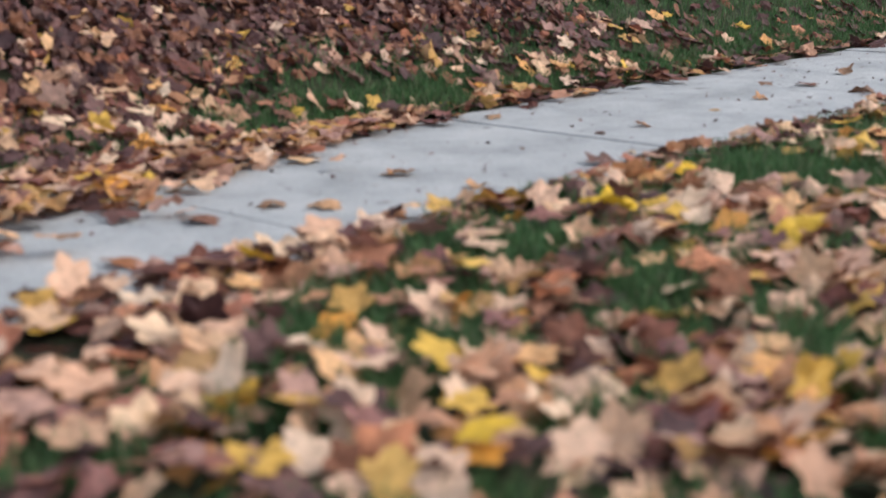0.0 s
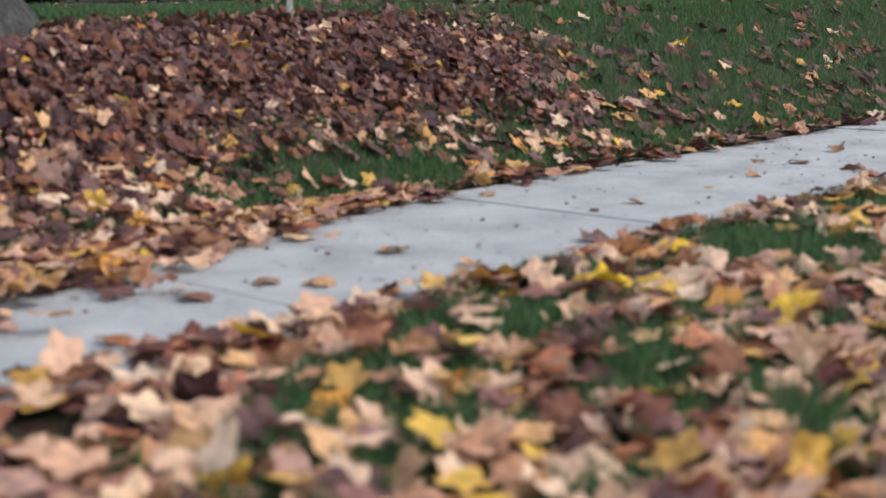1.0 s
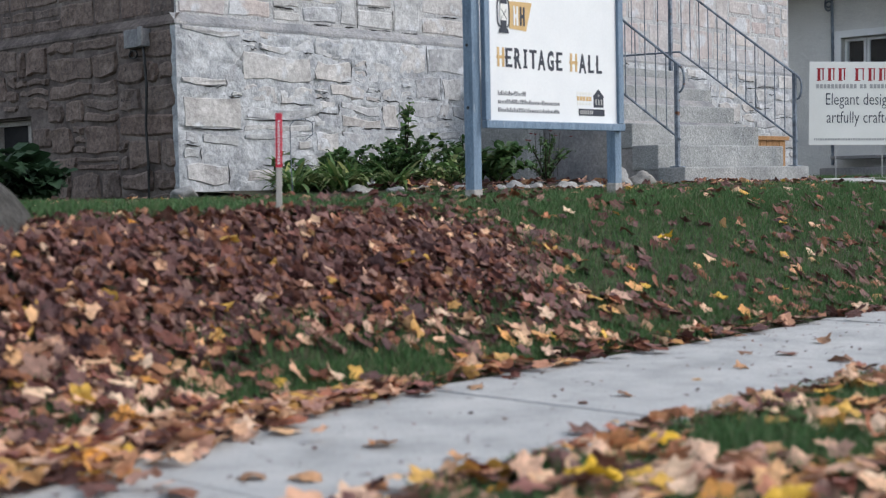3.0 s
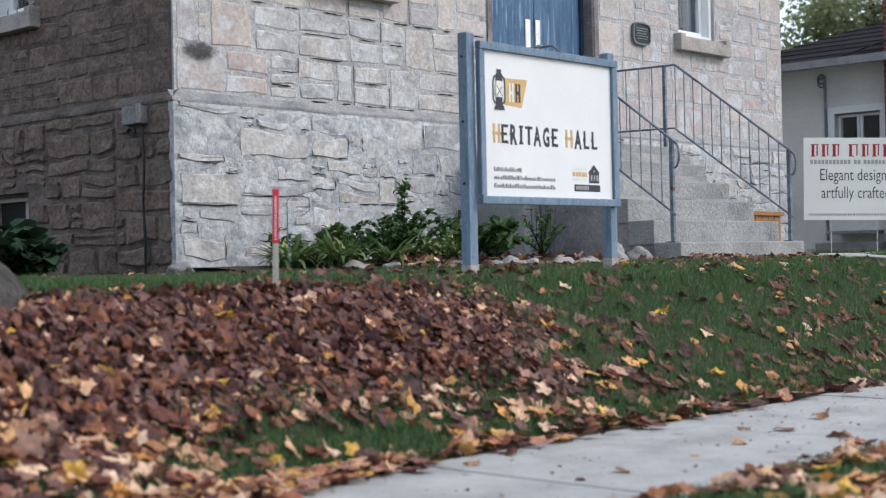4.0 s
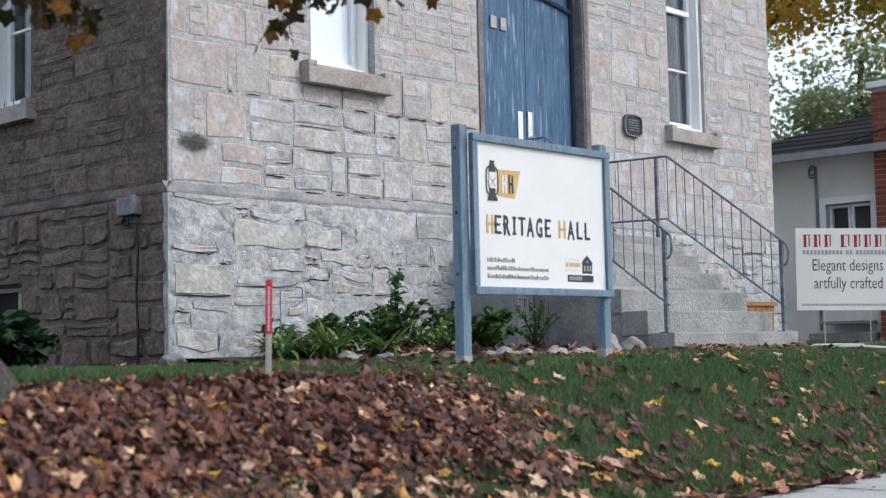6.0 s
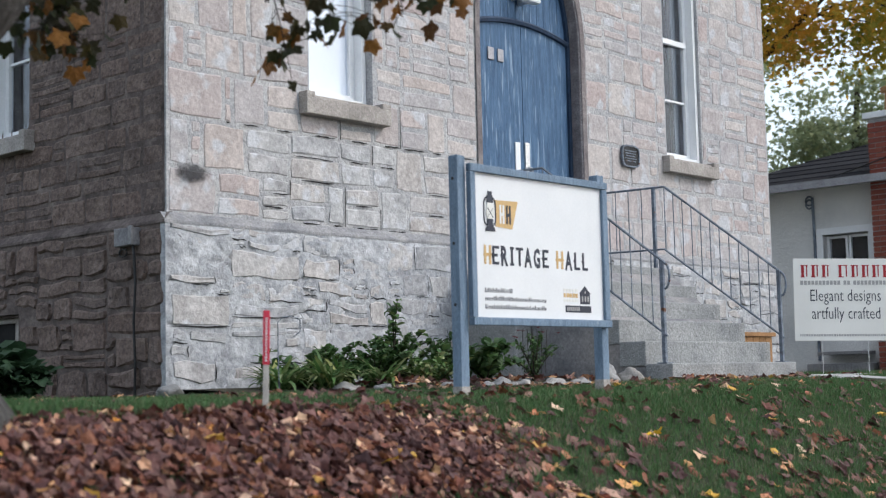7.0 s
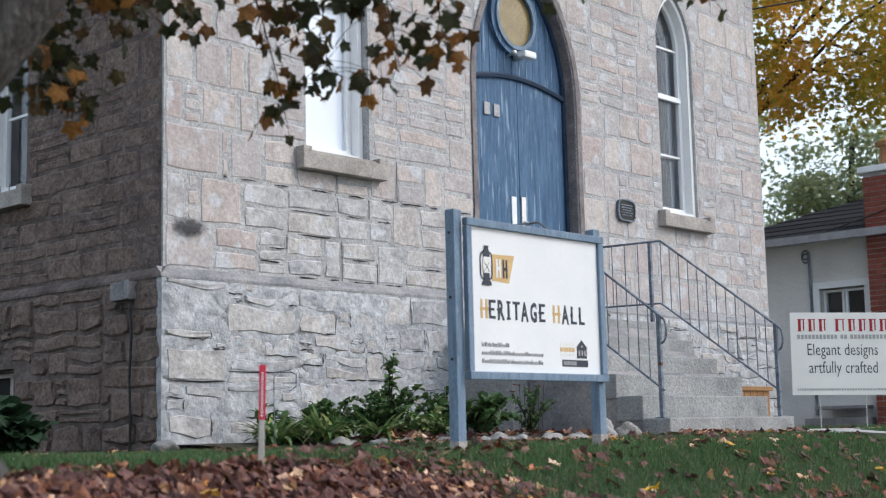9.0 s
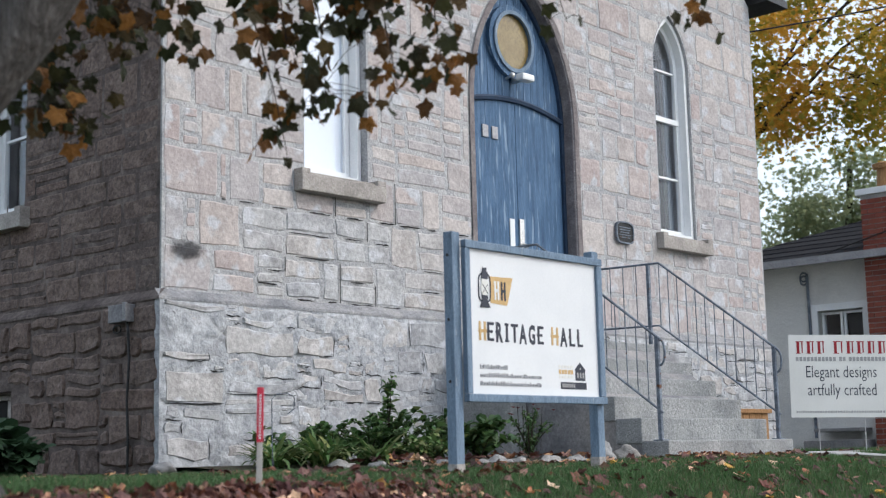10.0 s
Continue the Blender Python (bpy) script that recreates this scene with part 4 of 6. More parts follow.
# ---- raw cedar screen beside the steps ----
screen = root("wooden_screen", (11.4, 6.62, 0.7), "low raw cedar screen beside the concrete steps", "screen")
for i in range(6):
    bm = bmesh.new()
    box(bm, 11.06 + 0.115 * i, 11.168 + 0.115 * i, 6.60, 6.62, 0.66, 1.085, 0.003)
    part("board", bm, M_WOOD, screen)
bm = bmesh.new()
box(bm, 11.04, 11.78, 6.575, 6.645, 1.087, 1.125, 0.004)
part("cap_rail", bm, M_WOOD, screen)

# ---- garden bed ----
bm = bmesh.new()
n, rows = 60, []
for i in range(n + 1):
    x = 5.86 + 3.14 * i / n
    y_in = 6.35 + 1.15 * max(0.0, min(1.0, (6.9 - x) / 1.6)) ** 0.8 + 0.06 * math.sin(x * 3.1)
    rows.append([bm.verts.new((x, y, ground_z(x, y) + h)) for y, h in ((y_in, -0.02), (y_in + 0.12, 0.035), (y_in + 0.5, 0.06), (8.06, 0.07))])
for r0, r1 in zip(rows, rows[1:]):
    for k in range(3):
        bm.faces.new((r0[k], r1[k], r1[k + 1], r0[k + 1]))
tagged(part("flower_bed", bm, M_SOIL), "dark mulched soil bed along the wall", "garden bed", kind="structure")


def rock_mesh(seed, flat_=0.6):
    bm = bmesh.new()
    bmesh.ops.create_icosphere(bm, subdivisions=3, radius=1)
    for v in bm.verts:
        p = v.co.copy()
        k = 1 + 0.50 * noise.noise(p * 1.2 + Vector((seed * 7.3, 0, 0))) + 0.22 * noise.noise(p * 3 + Vector((0, seed * 3.1, 0)))
        v.co = Vector((p.x * k, p.y * k * 0.8, p.z * k * flat_))
    return mesh_of(bm, "edging_rock", M_ROCK, True)


ROCKS = [rock_mesh(i) for i in range(5)]
ROCK_TALL = rock_mesh(9, 0.9)
for i, (x, y, r) in enumerate(((5.76, 7.86, 0.13), (5.98, 7.92, 0.07), (6.30, 7.35, 0.06), (6.42, 7.2, 0.05), (6.56, 6.95, 0.12), (6.70, 6.72, 0.10), (6.62, 6.40, 0.08), (6.68, 6.12, 0.09), (6.98, 6.06, 0.085),
                               (7.22, 6.10, 0.11), (7.47, 6.12, 0.085), (7.60, 6.2, 0.07), (7.76, 6.10, 0.12), (8.02, 6.12, 0.10), (8.24, 6.18, 0.10))):
    ob = new("edging_rock", ROCKS[i % 5])
    ob.location = (x, y, ground_z(x, y) + r * 0.32)
    r *= 0.82
    ob.scale = (r, r, r * RNG.uniform(0.8, 1.1))
    ob.rotation_euler = (0, 0, RNG.uniform(0, 6))
    tagged(ob, "rounded grey fieldstone edging the flower bed", "rock", "edging rocks of the bed")
for x, y, r in ((8.60, 6.24, 0.105), (8.76, 6.14, 0.085)):
    ob = new("boulder", ROCK_TALL)
    ob.location = (x, y, ground_z(x, y) + r * 0.5)
    ob.scale = (r, r, r)
    ob.rotation_euler = (0.2, 0.1, RNG.uniform(0, 6))
    tagged(ob, "pale quartz boulder beside the steps", "rock", "pale boulders by the steps")


# ---- leaves and plants ----
class Builder:
    """Collects many small pieces into one mesh."""

    def __init__(self):
        self.v, self.f, self.n = [], [], 0

    def add(self, verts, faces):
        self.v.append(verts)
        self.f += [tuple(i + self.n for i in f) for f in faces]
        self.n += len(verts)

    def mesh(self, name, material, smooth=False):
        me = bpy.data.meshes.new(name)
        me.from_pydata(np.concatenate(self.v).tolist(), [], self.f)
        me.materials.append(material)
        if smooth:
            me.shade_smooth()
        return me


def maple_outline(detail=2):
    """Five-lobed maple leaf, unit tip length, stalk towards -y."""
    tips = ((-2.12, 0.66), (-1.02, 0.92), (0.0, 1.0), (1.02, 0.92), (2.12, 0.66))
    pts = [(math.pi, 0.28)]
    for k, (a, r) in enumerate(tips):
        if detail > 0:
            pts.append((a - 0.34, r * 0.80))
        if detail > 1:
            pts.append((a - 0.24, r * 0.74))
            pts.append((a - 0.15, r * 0.90))
        pts.append((a, r))
        if detail > 1:
            pts.append((a + 0.15, r * 0.90))
            pts.append((a + 0.24, r * 0.74))
        if detail > 0:
            pts.append((a + 0.34, r * 0.80))
        if k < 4:
            b = (a + tips[k + 1][0]) / 2
            pts.append((b, (0.63 if k in (1, 2) else 0.54) + (0.10 if detail == 0 else 0.0)))
    return [(r * math.sin(a), r * math.cos(a)) for a, r in pts]


def maple_leaf(rnd, detail=2, curl=1.0):
    """Vertices and faces of one curled leaf; centre, inner ring, rim."""
    out = maple_outline(detail)
    n = len(out)
    ax, ay = rnd.uniform(-0.7, 0.9) * curl, rnd.uniform(-0.8, 0.8) * curl
    fold, tw, ph = rnd.uniform(-0.5, 0.6) * curl, rnd.uniform(-0.5, 0.5) * curl, rnd.uniform(0, 6)

    def lift(x, y):
        return 0.5 * ax * x * x + 0.5 * ay * y * y + 0.30 * fold * abs(x) + 0.4 * tw * x * y + 0.10 * curl * math.sin(4 * x + 3 * y + ph) + 0.05 * curl * math.sin(9 * x - 5 * y)
    vs = [(0, 0, lift(0, 0))] + [(x * 0.5, y * 0.5, lift(x * 0.5, y * 0.5)) for x, y in out] + [(x, y, lift(x, y)) for x, y in out]
    fs = []
    for i in range(n):
        j = (i + 1) % n
        fs += [(0, 1 + j, 1 + i), (1 + i, 1 + j, 1 + n + j, 1 + n + i)]
    return np.array(vs, dtype=float), fs


LEAVES = [maple_leaf(RNG, 1, c) for c in (0.3, 0.4, 0.5, 0.6, 0.8, 1.0, 0.4, 0.5, 0.7, 0.9, 1.2, 1.5)]
CRUMPLED = [maple_leaf(RNG, 0, c) for c in (0.8, 1.1, 1.4, 1.7, 2.0, 1.3, 1.5, 2.3)]
FINE_LEAVES = [maple_leaf(RNG, 2, c) for c in (0.4, 0.6, 0.8, 1.0, 1.2, 1.4)]


def turn(yaw, tilt, ta):
    q = Euler((0, 0, ta)).to_matrix() @ Euler((tilt, 0, 0)).to_matrix() @ Euler((0, 0, yaw - ta)).to_matrix()
    return np.array(q)


def lay(b, x, y, z, size, tilt, rnd, shapes):
    vs, fs = rnd.choice(shapes)
    m = turn(rnd.uniform(0, 6.283), tilt, rnd.uniform(0, 6.283))
    slope = 0.45 if 3.6 < y < 4.8 else 0.0
    p = (vs * size) @ m.T
    p = p + np.array((x, y, z))
    p[:, 2] += slope * (p[:, 1] - y)
    b.add(p, fs)


def patch(x, y, s, seed):
    return noise.noise(Vector((x * s, y * s, seed)))


def bare(x, y):
    """Where the boulevard lawn shows through the leaves: higher is greener."""
    v = 0.55 * patch(x, y, 1.6, 4.0) + 0.35 * patch(x, y, 4.5, 9.0) - 0.05
    for cx, cy, r, h in ((1.76, 1.95, 0.16, 0.65), (2.06, 2.12, 0.16, 0.6), (2.30, 2.05, 0.20, 0.5), (1.62, 1.62, 0.15, 0.55), (2.30, 1.72, 0.13, 0.5), (1.55, 1.26, 0.12, 0.5), (1.28, 1.57, 0.12, 0.45), (2.70, 1.62, 0.13, 0.4),
                         (3.46, 1.95, 0.28, 0.55), (2.85, 2.12, 0.2, 0.4), (4.3, 2.1, 0.4, 0.4), (2.17, 1.11, 0.12, 0.4)):
        v += h * math.exp(-((x - cx) ** 2 + (y - cy) ** 2) / (r * r))
    return v


def in_pile(x, y):
    """Depth of the raked brown pile on the bank."""
    edge_y = 4.86 - 0.10 * max(0, x - 4.0) - 0.25 * max(0, x - 4.6) + 0.06 * patch(x, 0, 1.5, 2)
    edge_x = 5.2 - 0.9 * max(0.0, 4.45 - y) + 0.3 * patch(0, y, 2, 5)
    low_y = 3.84 + 0.16 * max(0.0, min(1.0, (x - 2.5) / 0.5)) + 0.06 * patch(x, 0, 2.0, 7)
    return min(edge_y - y, (edge_x - x) * 0.8, (y - low_y) * 1.2)


def scatter_litter():
    rnd = random.Random(11)
    light, dark = Builder(), Builder()
    # boulevard strip by the street
    for _ in range(4300):
        x, y = rnd.uniform(-0.2, 6.5), rnd.uniform(0.2, 2.34)
        if bare(x, y) > rnd.uniform(0.10, 0.62):
            continue
        size = rnd.uniform(0.042, 0.080)
        b = light if rnd.random() < 0.80 else dark
        lay(b, x, y, ground_z(x, y) + rnd.uniform(0.012, 0.055), size, abs(rnd.gauss(0.1, 0.50)), rnd, LEAVES)
    # thinner litter further along the street
    for _ in range(2600):
        x, y = rnd.uniform(-6, 16), rnd.uniform(-3.5, 2.3)
        if (-0.2 < x < 6.5 and y > 0.2) or rnd.random() > math.exp(-max(0, 0.2 - y) * 0.5):
            continue
        lay(light if rnd.random() < 0.7 else dark, x, y, ground_z(x, y) + rnd.uniform(0.012, 0.04), rnd.uniform(0.04, 0.08), abs(rnd.gauss(0, 0.3)), rnd, LEAVES)
    # ragged edges of the pavement
    for _ in range(1150):
        x = rnd.uniform(0.5, 14)
        if rnd.random() < 0.42:
            y = 2.29 + abs(rnd.gauss(0, 0.075)) - 0.05
            b = light if rnd.random() < 0.5 else dark
        else:
            y = 3.56 - abs(rnd.gauss(0, 0.10)) + 0.06
            b = light if rnd.random() < (0.6 if x < 3.4 else 0.3) else dark
        lay(b, x, y, 0.012 + rnd.uniform(0, 0.025), rnd.uniform(0.035, 0.07), abs(rnd.gauss(0, 0.35)), rnd, LEAVES)
    # crumbs of leaf on the slabs
    for _ in range(420):
        x, y = rnd.uniform(0.8, 9), rnd.uniform(2.33, 3.5)
        lay(dark, x, y, 0.006, rnd.uniform(0.004, 0.013), abs(rnd.gauss(0, 0.3)), rnd, LEAVES)
    # drift over the near end of the pavement
    for _ in range(1150):
        x = rnd.uniform(0.6, 3.5)
        y = 3.56 - abs(rnd.gauss(0, 0.5)) * max(0.1, 3.56 - (2.80 + 0.37 * (x - 1.46)))
        if y < 2.35 or (y < 2.80 + 0.37 * (x - 1.46) and rnd.random() < 0.8):
            continue
        lay(light if rnd.random() < 0.80 else dark, x, y, 0.012 + rnd.uniform(0, 0.035), rnd.uniform(0.042, 0.072), abs(rnd.gauss(0.05, 0.35)), rnd, LEAVES)
    # the raked pile
    for _ in range(16500):
        x, y = rnd.uniform(-1.0, 5.8), rnd.uniform(3.6, 5.0)
        d = in_pile(x, y)
        if d < rnd.uniform(-0.30, 0.14):
            continue
        h = min(0.075, 0.012 + max(0, d) * 0.12)
        tan = 0.075 + 0.20 * max(0.0, (4.25 - y) / 0.7)
        lay(light if rnd.random() < tan else dark, x, y, ground_z(x, y) + rnd.uniform(0.0, h) + 0.012, rnd.choice((0.018, 0.025, 0.030, 0.036, 0.042, 0.050)) * rnd.uniform(0.85, 1.15), abs(rnd.gauss(0.5, 0.6)), rnd, CRUMPLED)
    # below the pile, towards the pavement
    for _ in range(1900):
        x, y = rnd.uniform(-0.5, 5.6), rnd.uniform(3.5, 3.95)
        keep = 0.9 if x < 2.7 else 0.34
        if patch(x, y, 2.6, 6) > (0.4 if x < 2.7 else 0.12) or rnd.random() > keep:
            continue
        lay(light if rnd.random() < 0.52 else dark, x, y, ground_z(x, y) + rnd.uniform(0.012, 0.045), rnd.uniform(0.042, 0.07), abs(rnd.gauss(0, 0.4)), rnd, LEAVES)
    # scattered over the open lawn
    for _ in range(7000):
        x, y = rnd.uniform(4.6, 15), rnd.uniform(3.55, 6.3)
        dense = 1.15 - 1.0 * min(1, max(0, (y - 3.6) / 0.75))
        dense += 0.35 * max(0.0, min(1.0, (6.2 - x) / 1.2)) * (1.0 if y < 4.5 else 0.2)
        if rnd.random() > dense * 0.62 + 0.10 + 0.22 * max(0.0, patch(x, y, 1.3, 12)) or (10.55 < x < 12.2):
            continue
        lay(light if rnd.random() < 0.18 else dark, x, y, ground_z(x, y) + rnd.uniform(0.010, 0.03), rnd.uniform(0.028, 0.062), abs(rnd.gauss(0.1, 0.45)), rnd, CRUMPLED)
    # thin litter at the foot of the shaded wall
    for _ in range(260):
        x, y = rnd.uniform(2.6, 5.8), rnd.uniform(5.6, 9.2)
        lay(light if rnd.random() < 0.45 else dark, x, y, ground_z(x, y) + rnd.uniform(0.01, 0.03), rnd.uniform(0.02, 0.045), abs(rnd.gauss(0.1, 0.4)), rnd, CRUMPLED)
    # among the bed and along the foot of the steps
    for _ in range(420):
        x, y = rnd.uniform(6.4, 11.0), rnd.uniform(5.85, 6.7)
        if x > 9.0:
            y = 5.93 - abs(rnd.gauss(0, 0.05))
        lay(dark if rnd.random() < 0.7 else light, x, y, ground_z(x, y) + 0.03 + (0.05 if y > 6.35 else 0), rnd.uniform(0.035, 0.06), abs(rnd.gauss(0, 0.5)), rnd, LEAVES)
    tagged(new("leaf_litter", light.mesh("leaf_litter", M_LIGHTLEAF)), "fallen tan and orange maple leaves over the grass", "fallen leaves", kind="stuff")
    tagged(new("leaf_pile", dark.mesh("leaf_pile", M_DARKLEAF)), "raked pile of curled brown maple leaves", "fallen leaves", kind="stuff")


scatter_litter()


def fallen(x, y, size, kind_, lift=0.0, tilt=0.16):
    size *= 1.2
    vs, fs = FINE_LEAVES[RNG.randrange(6)]
    me = bpy.data.meshes.new("fallen_leaf")
    me.from_pydata((vs * size).tolist(), [], fs)
    me.materials.append(M_YELLEAF if kind_ == "yellow" else M_ONELEAF)
    low = min(v.co.z for v in me.vertices)
    ob = new("fallen_leaf", me)
    on_walk = 2.31 < y < 3.51
    ob.location = (x, y, (0.003 if on_walk else ground_z(x, y) + 0.045) - low * 0.7 + lift)
    ob.rotation_euler = (RNG.uniform(-tilt, tilt) + (0.35 if 3.6 < y < 4.8 else 0), RNG.uniform(-tilt, tilt), RNG.uniform(0, 6.28))
    words = {"yellow": "bright yellow maple leaf fallen on the grass", "tan": "dry tan maple leaf lying on the pavement", "brown": "dark curled maple leaf lying on the pavement"}
    tagged(ob, words[kind_], "leaf", "single fallen leaves")


WALK_LEAVES = ((2.74, 2.84, 0.055), (2.23, 2.79, 0.05), (2.29, 2.66, 0.055), (2.33, 2.45, 0.045), (1.98, 2.78, 0.06), (5.24, 2.93, 0.055), (4.71, 2.84, 0.035),
               (3.89, 2.80, 0.04), (5.13, 3.09, 0.04), (5.67, 3.02, 0.05), (5.13, 2.63, 0.06), (2.75, 2.53, 0.04), (3.66, 2.81, 0.025), (3.71, 3.33, 0.04),
               (1.49, 2.43, 0.065), (1.64, 2.38, 0.06), (1.87, 2.96, 0.06), (1.61, 2.56, 0.055), (4.35, 2.83, 0.03), (3.45, 2.53, 0.02), (6.3, 2.9, 0.05), (6.9, 3.1, 0.05), (7.6, 2.8, 0.05))
for i, (x, y, s) in enumerate(WALK_LEAVES):
    fallen(x, y, s, "brown" if i in (3, 8, 11, 13, 7) else "tan")
for x, y, s in ((2.64, 1.50, 0.07), (2.55, 1.93, 0.075), (1.98, 1.83, 0.055), (3.10, 2.13, 0.05), (4.05, 2.14, 0.06), (1.55, 1.5, 0.06), (1.33, 1.23, 0.06), (4.2, 4.2, 0.05), (6.25, 4.25, 0.05), (3.5, 4.5, 0.05), (1.72, 2.2, 0.045)):
    fallen(x, y, s, "yellow", 0.02, 0.35)


# grass --------------------------------------------------------------
def grow_grass():
    rng = np.random.default_rng(5)

    def field(n, xr, yr, tall, keep):
        xy = np.stack([rng.uniform(*xr, n), rng.uniform(*yr, n)], 1)
        ok = [keep(x, y) for x, y in xy]
        xy = xy[np.array(ok)]
        k = len(xy)
        z = np.array([ground_z(x, y) for x, y in xy]) - 0.006
        h = tall * rng.uniform(0.5, 1.25, k)
        a = rng.uniform(0, 6.283, k)
        lean = rng.uniform(0.05, 0.75, k) * h
        la = rng.uniform(0, 6.283, k)
        w = 0.0016 + 0.0016 * rng.random(k)
        base = np.stack([xy[:, 0], xy[:, 1], z], 1)
        side_ = np.stack([np.cos(a), np.sin(a), np.zeros(k)], 1) * w[:, None]
        bend = np.stack([np.cos(la), np.sin(la), np.zeros(k)], 1)
        mid = base + bend * (lean * 0.35)[:, None] + np.array((0, 0, 1)) * (h * 0.6)[:, None]
        tip = base + bend * lean[:, None] + np.array((0, 0, 1)) * h[:, None]
        return np.stack([base - side_, base + side_, mid + side_ * 0.8, mid - side_ * 0.8, tip], 1).reshape(-1, 3)

    sets = [
        field(120000, (0.2, 6.5), (0.3, 2.33), 0.060, lambda x, y: bare(x, y) > 0.0),
        field(15000, (1.5, 9.5), (3.53, 3.75), 0.05, lambda x, y: True),
        field(60000, (1.5, 12.0), (3.6, 5.0), 0.05, lambda x, y: in_pile(x, y) < 0.04 and not (10.6 < x < 12.1)),
        field(90000, (2.4, 13.5), (4.6, 6.45), 0.045, lambda x, y: in_pile(x, y) < 0.02 and not (10.6 < x < 12.1) and not (y > 5.95 and x > 9.0)),
        field(40000, (2.5, 6.6), (6.2, 9.8), 0.030, lambda x, y: x < 5.83 or y < 6.45 + 1.15 * max(0.0, min(1.0, (6.9 - x) / 1.6)) ** 0.8),
        field(16000, (12.0, 18.0), (4.0, 8.0), 0.05, lambda x, y: not (5.95 < y < 6.6)),
    ]
    co = np.concatenate(sets)
    n = len(co) // 5
    idx = np.arange(n)[:, None] * 5
    me = bpy.data.meshes.new("grass")
    me.vertices.add(len(co))
    me.vertices.foreach_set("co", co.astype(np.float32).ravel())
    quads, tris = idx + np.array((0, 1, 2, 3)), idx + np.array((3, 2, 4))
    loops = np.concatenate([quads, tris], 1).ravel().astype(np.int32)
    me.loops.add(len(loops))
    me.loops.foreach_set("vertex_index", loops)
    starts = (np.arange(n)[:, None] * 7 + np.array((0, 4))).ravel().astype(np.int32)
    me.polygons.add(len(starts))
    me.polygons.foreach_set("loop_start", starts)
    me.update(calc_edges=True)
    me.validate()
    me.materials.append(M_GRASS)
    tagged(new("grass", me), "short green lawn grass between the leaves", "grass", kind="stuff")


grow_grass()


# plants in the bed -----------------------------------------------------
def blade_leaf(length, width, droop, n=5):
    """A strap or oval leaf that rises and bends over, along +x."""
    vs, fs = [], []
    for i in range(n + 1):
        t = i / n
        w = width * math.sin(math.pi * min(0.97, 0.08 + 0.92 * t)) ** 0.8
        x, z = length * t * (1 - 0.25 * droop * t), length * (0.75 * t - droop * t * t)
        vs += [(x, -w, z + 0.25 * w), (x, 0, z), (x, w, z + 0.25 * w)]
    for i in range(n):
        a = 3 * i
        fs += [(a, a + 1, a + 4, a + 3), (a + 1, a + 2, a + 5, a + 4)]
    return np.array(vs), fs


def rosette(name, x, y, count, length, width, material, label, category, seed, up=0.0, group=""):
    rnd = random.Random(seed)
    b = Builder()
    for i in range(count):
        l = length * rnd.uniform(0.6, 1.15)
        vs, fs = blade_leaf(l, width * rnd.uniform(0.7, 1.2), rnd.uniform(0.35, 0.95))
        vs = vs @ np.array(Euler((0, -up * rnd.random(), rnd.uniform(0, 6.283))).to_matrix()).T
        r = rnd.uniform(0, 0.3) * length
        an = rnd.uniform(0, 6.28)
        b.add(vs + np.array((r * math.cos(an), r * math.sin(an), 0)), fs)
    ob = root(name, (x, y, ground_z(x, y) + 0.05), label, category, group)
    f = new("foliage", b.mesh("foliage", material, True))
    f.parent = ob
    return ob


for i, (x, y, s) in enumerate(((6.22, 7.28, 0.24), (6.38, 7.40, 0.27), (6.52, 7.12, 0.28), (6.74, 7.2, 0.28), (6.62, 7.5, 0.26), (6.9, 6.95, 0.26))):
    rosette("hosta", x, y, 95, s * 1.15, 0.016, M_HOSTA, "variegated hosta clump with arching leaves by the wall", "plant", 20 + i, 0.5, "hostas in the bed")
rosette("hosta", 7.15, 6.75, 26, 0.26, 0.055, M_SHRUB, "broad-leaved dark green hosta in the bed", "plant", 40, 0.4)


def bush(name, x, y, w, h, count, size, material, label, seed, lean=(0, 0), stems=9, wide=0.45):
    """Stems from one foot, leaves in pairs along them."""
    rnd = random.Random(seed)
    ob = root(name, (x, y, ground_z(x, y) + 0.04), label, "shrub")
    st, lv = bmesh.new(), Builder()
    per = max(1, count // stems)
    for s in range(stems):
        an, sp = rnd.uniform(0, 6.283), w * rnd.uniform(0.15, 1.0)
        hh = h * rnd.uniform(0.55, 1.0) * (1 - 0.35 * sp / w)
        tip = Vector((sp * math.cos(an) + lean[0], sp * math.sin(an) + lean[1], hh))
        pts = [Vector((tip.x * t ** 1.3, tip.y * t ** 1.3, tip.z * (1 - (1 - t) ** 1.4))) for t in (0, 0.25, 0.5, 0.75, 1.0)]
        tube(st, pts, [0.006, 0.005, 0.004, 0.003, 0.0015], 5)
        for k in range(per):
            t = rnd.uniform(0.15, 1.0)
            i = min(3, int(t * 4))
            p = pts[i].lerp(pts[i + 1], t * 4 - i)
            vs, fs = blade_leaf(size * rnd.uniform(0.6, 1.3), size * wide * rnd.uniform(0.7, 1.1), rnd.uniform(0.2, 1.1), 3)
            vs = vs @ np.array(Euler((rnd.uniform(-0.4, 0.4), rnd.uniform(-0.5, 0.5), rnd.uniform(0, 6.283))).to_matrix()).T
            lv.add(vs + np.array(p), fs)
    s_ = new("woody_stem", mesh_of(st, "woody_stem", M_TWIG))
    s_.parent = ob
    f = new("foliage", lv.mesh("foliage", material, True))
    f.parent = ob
    return ob


bush("leafy_shrub", 7.45, 7.35, 0.46, 0.46, 1500, 0.048, M_SHRUB, "dense dark green shrub against the wall", 50, stems=26)
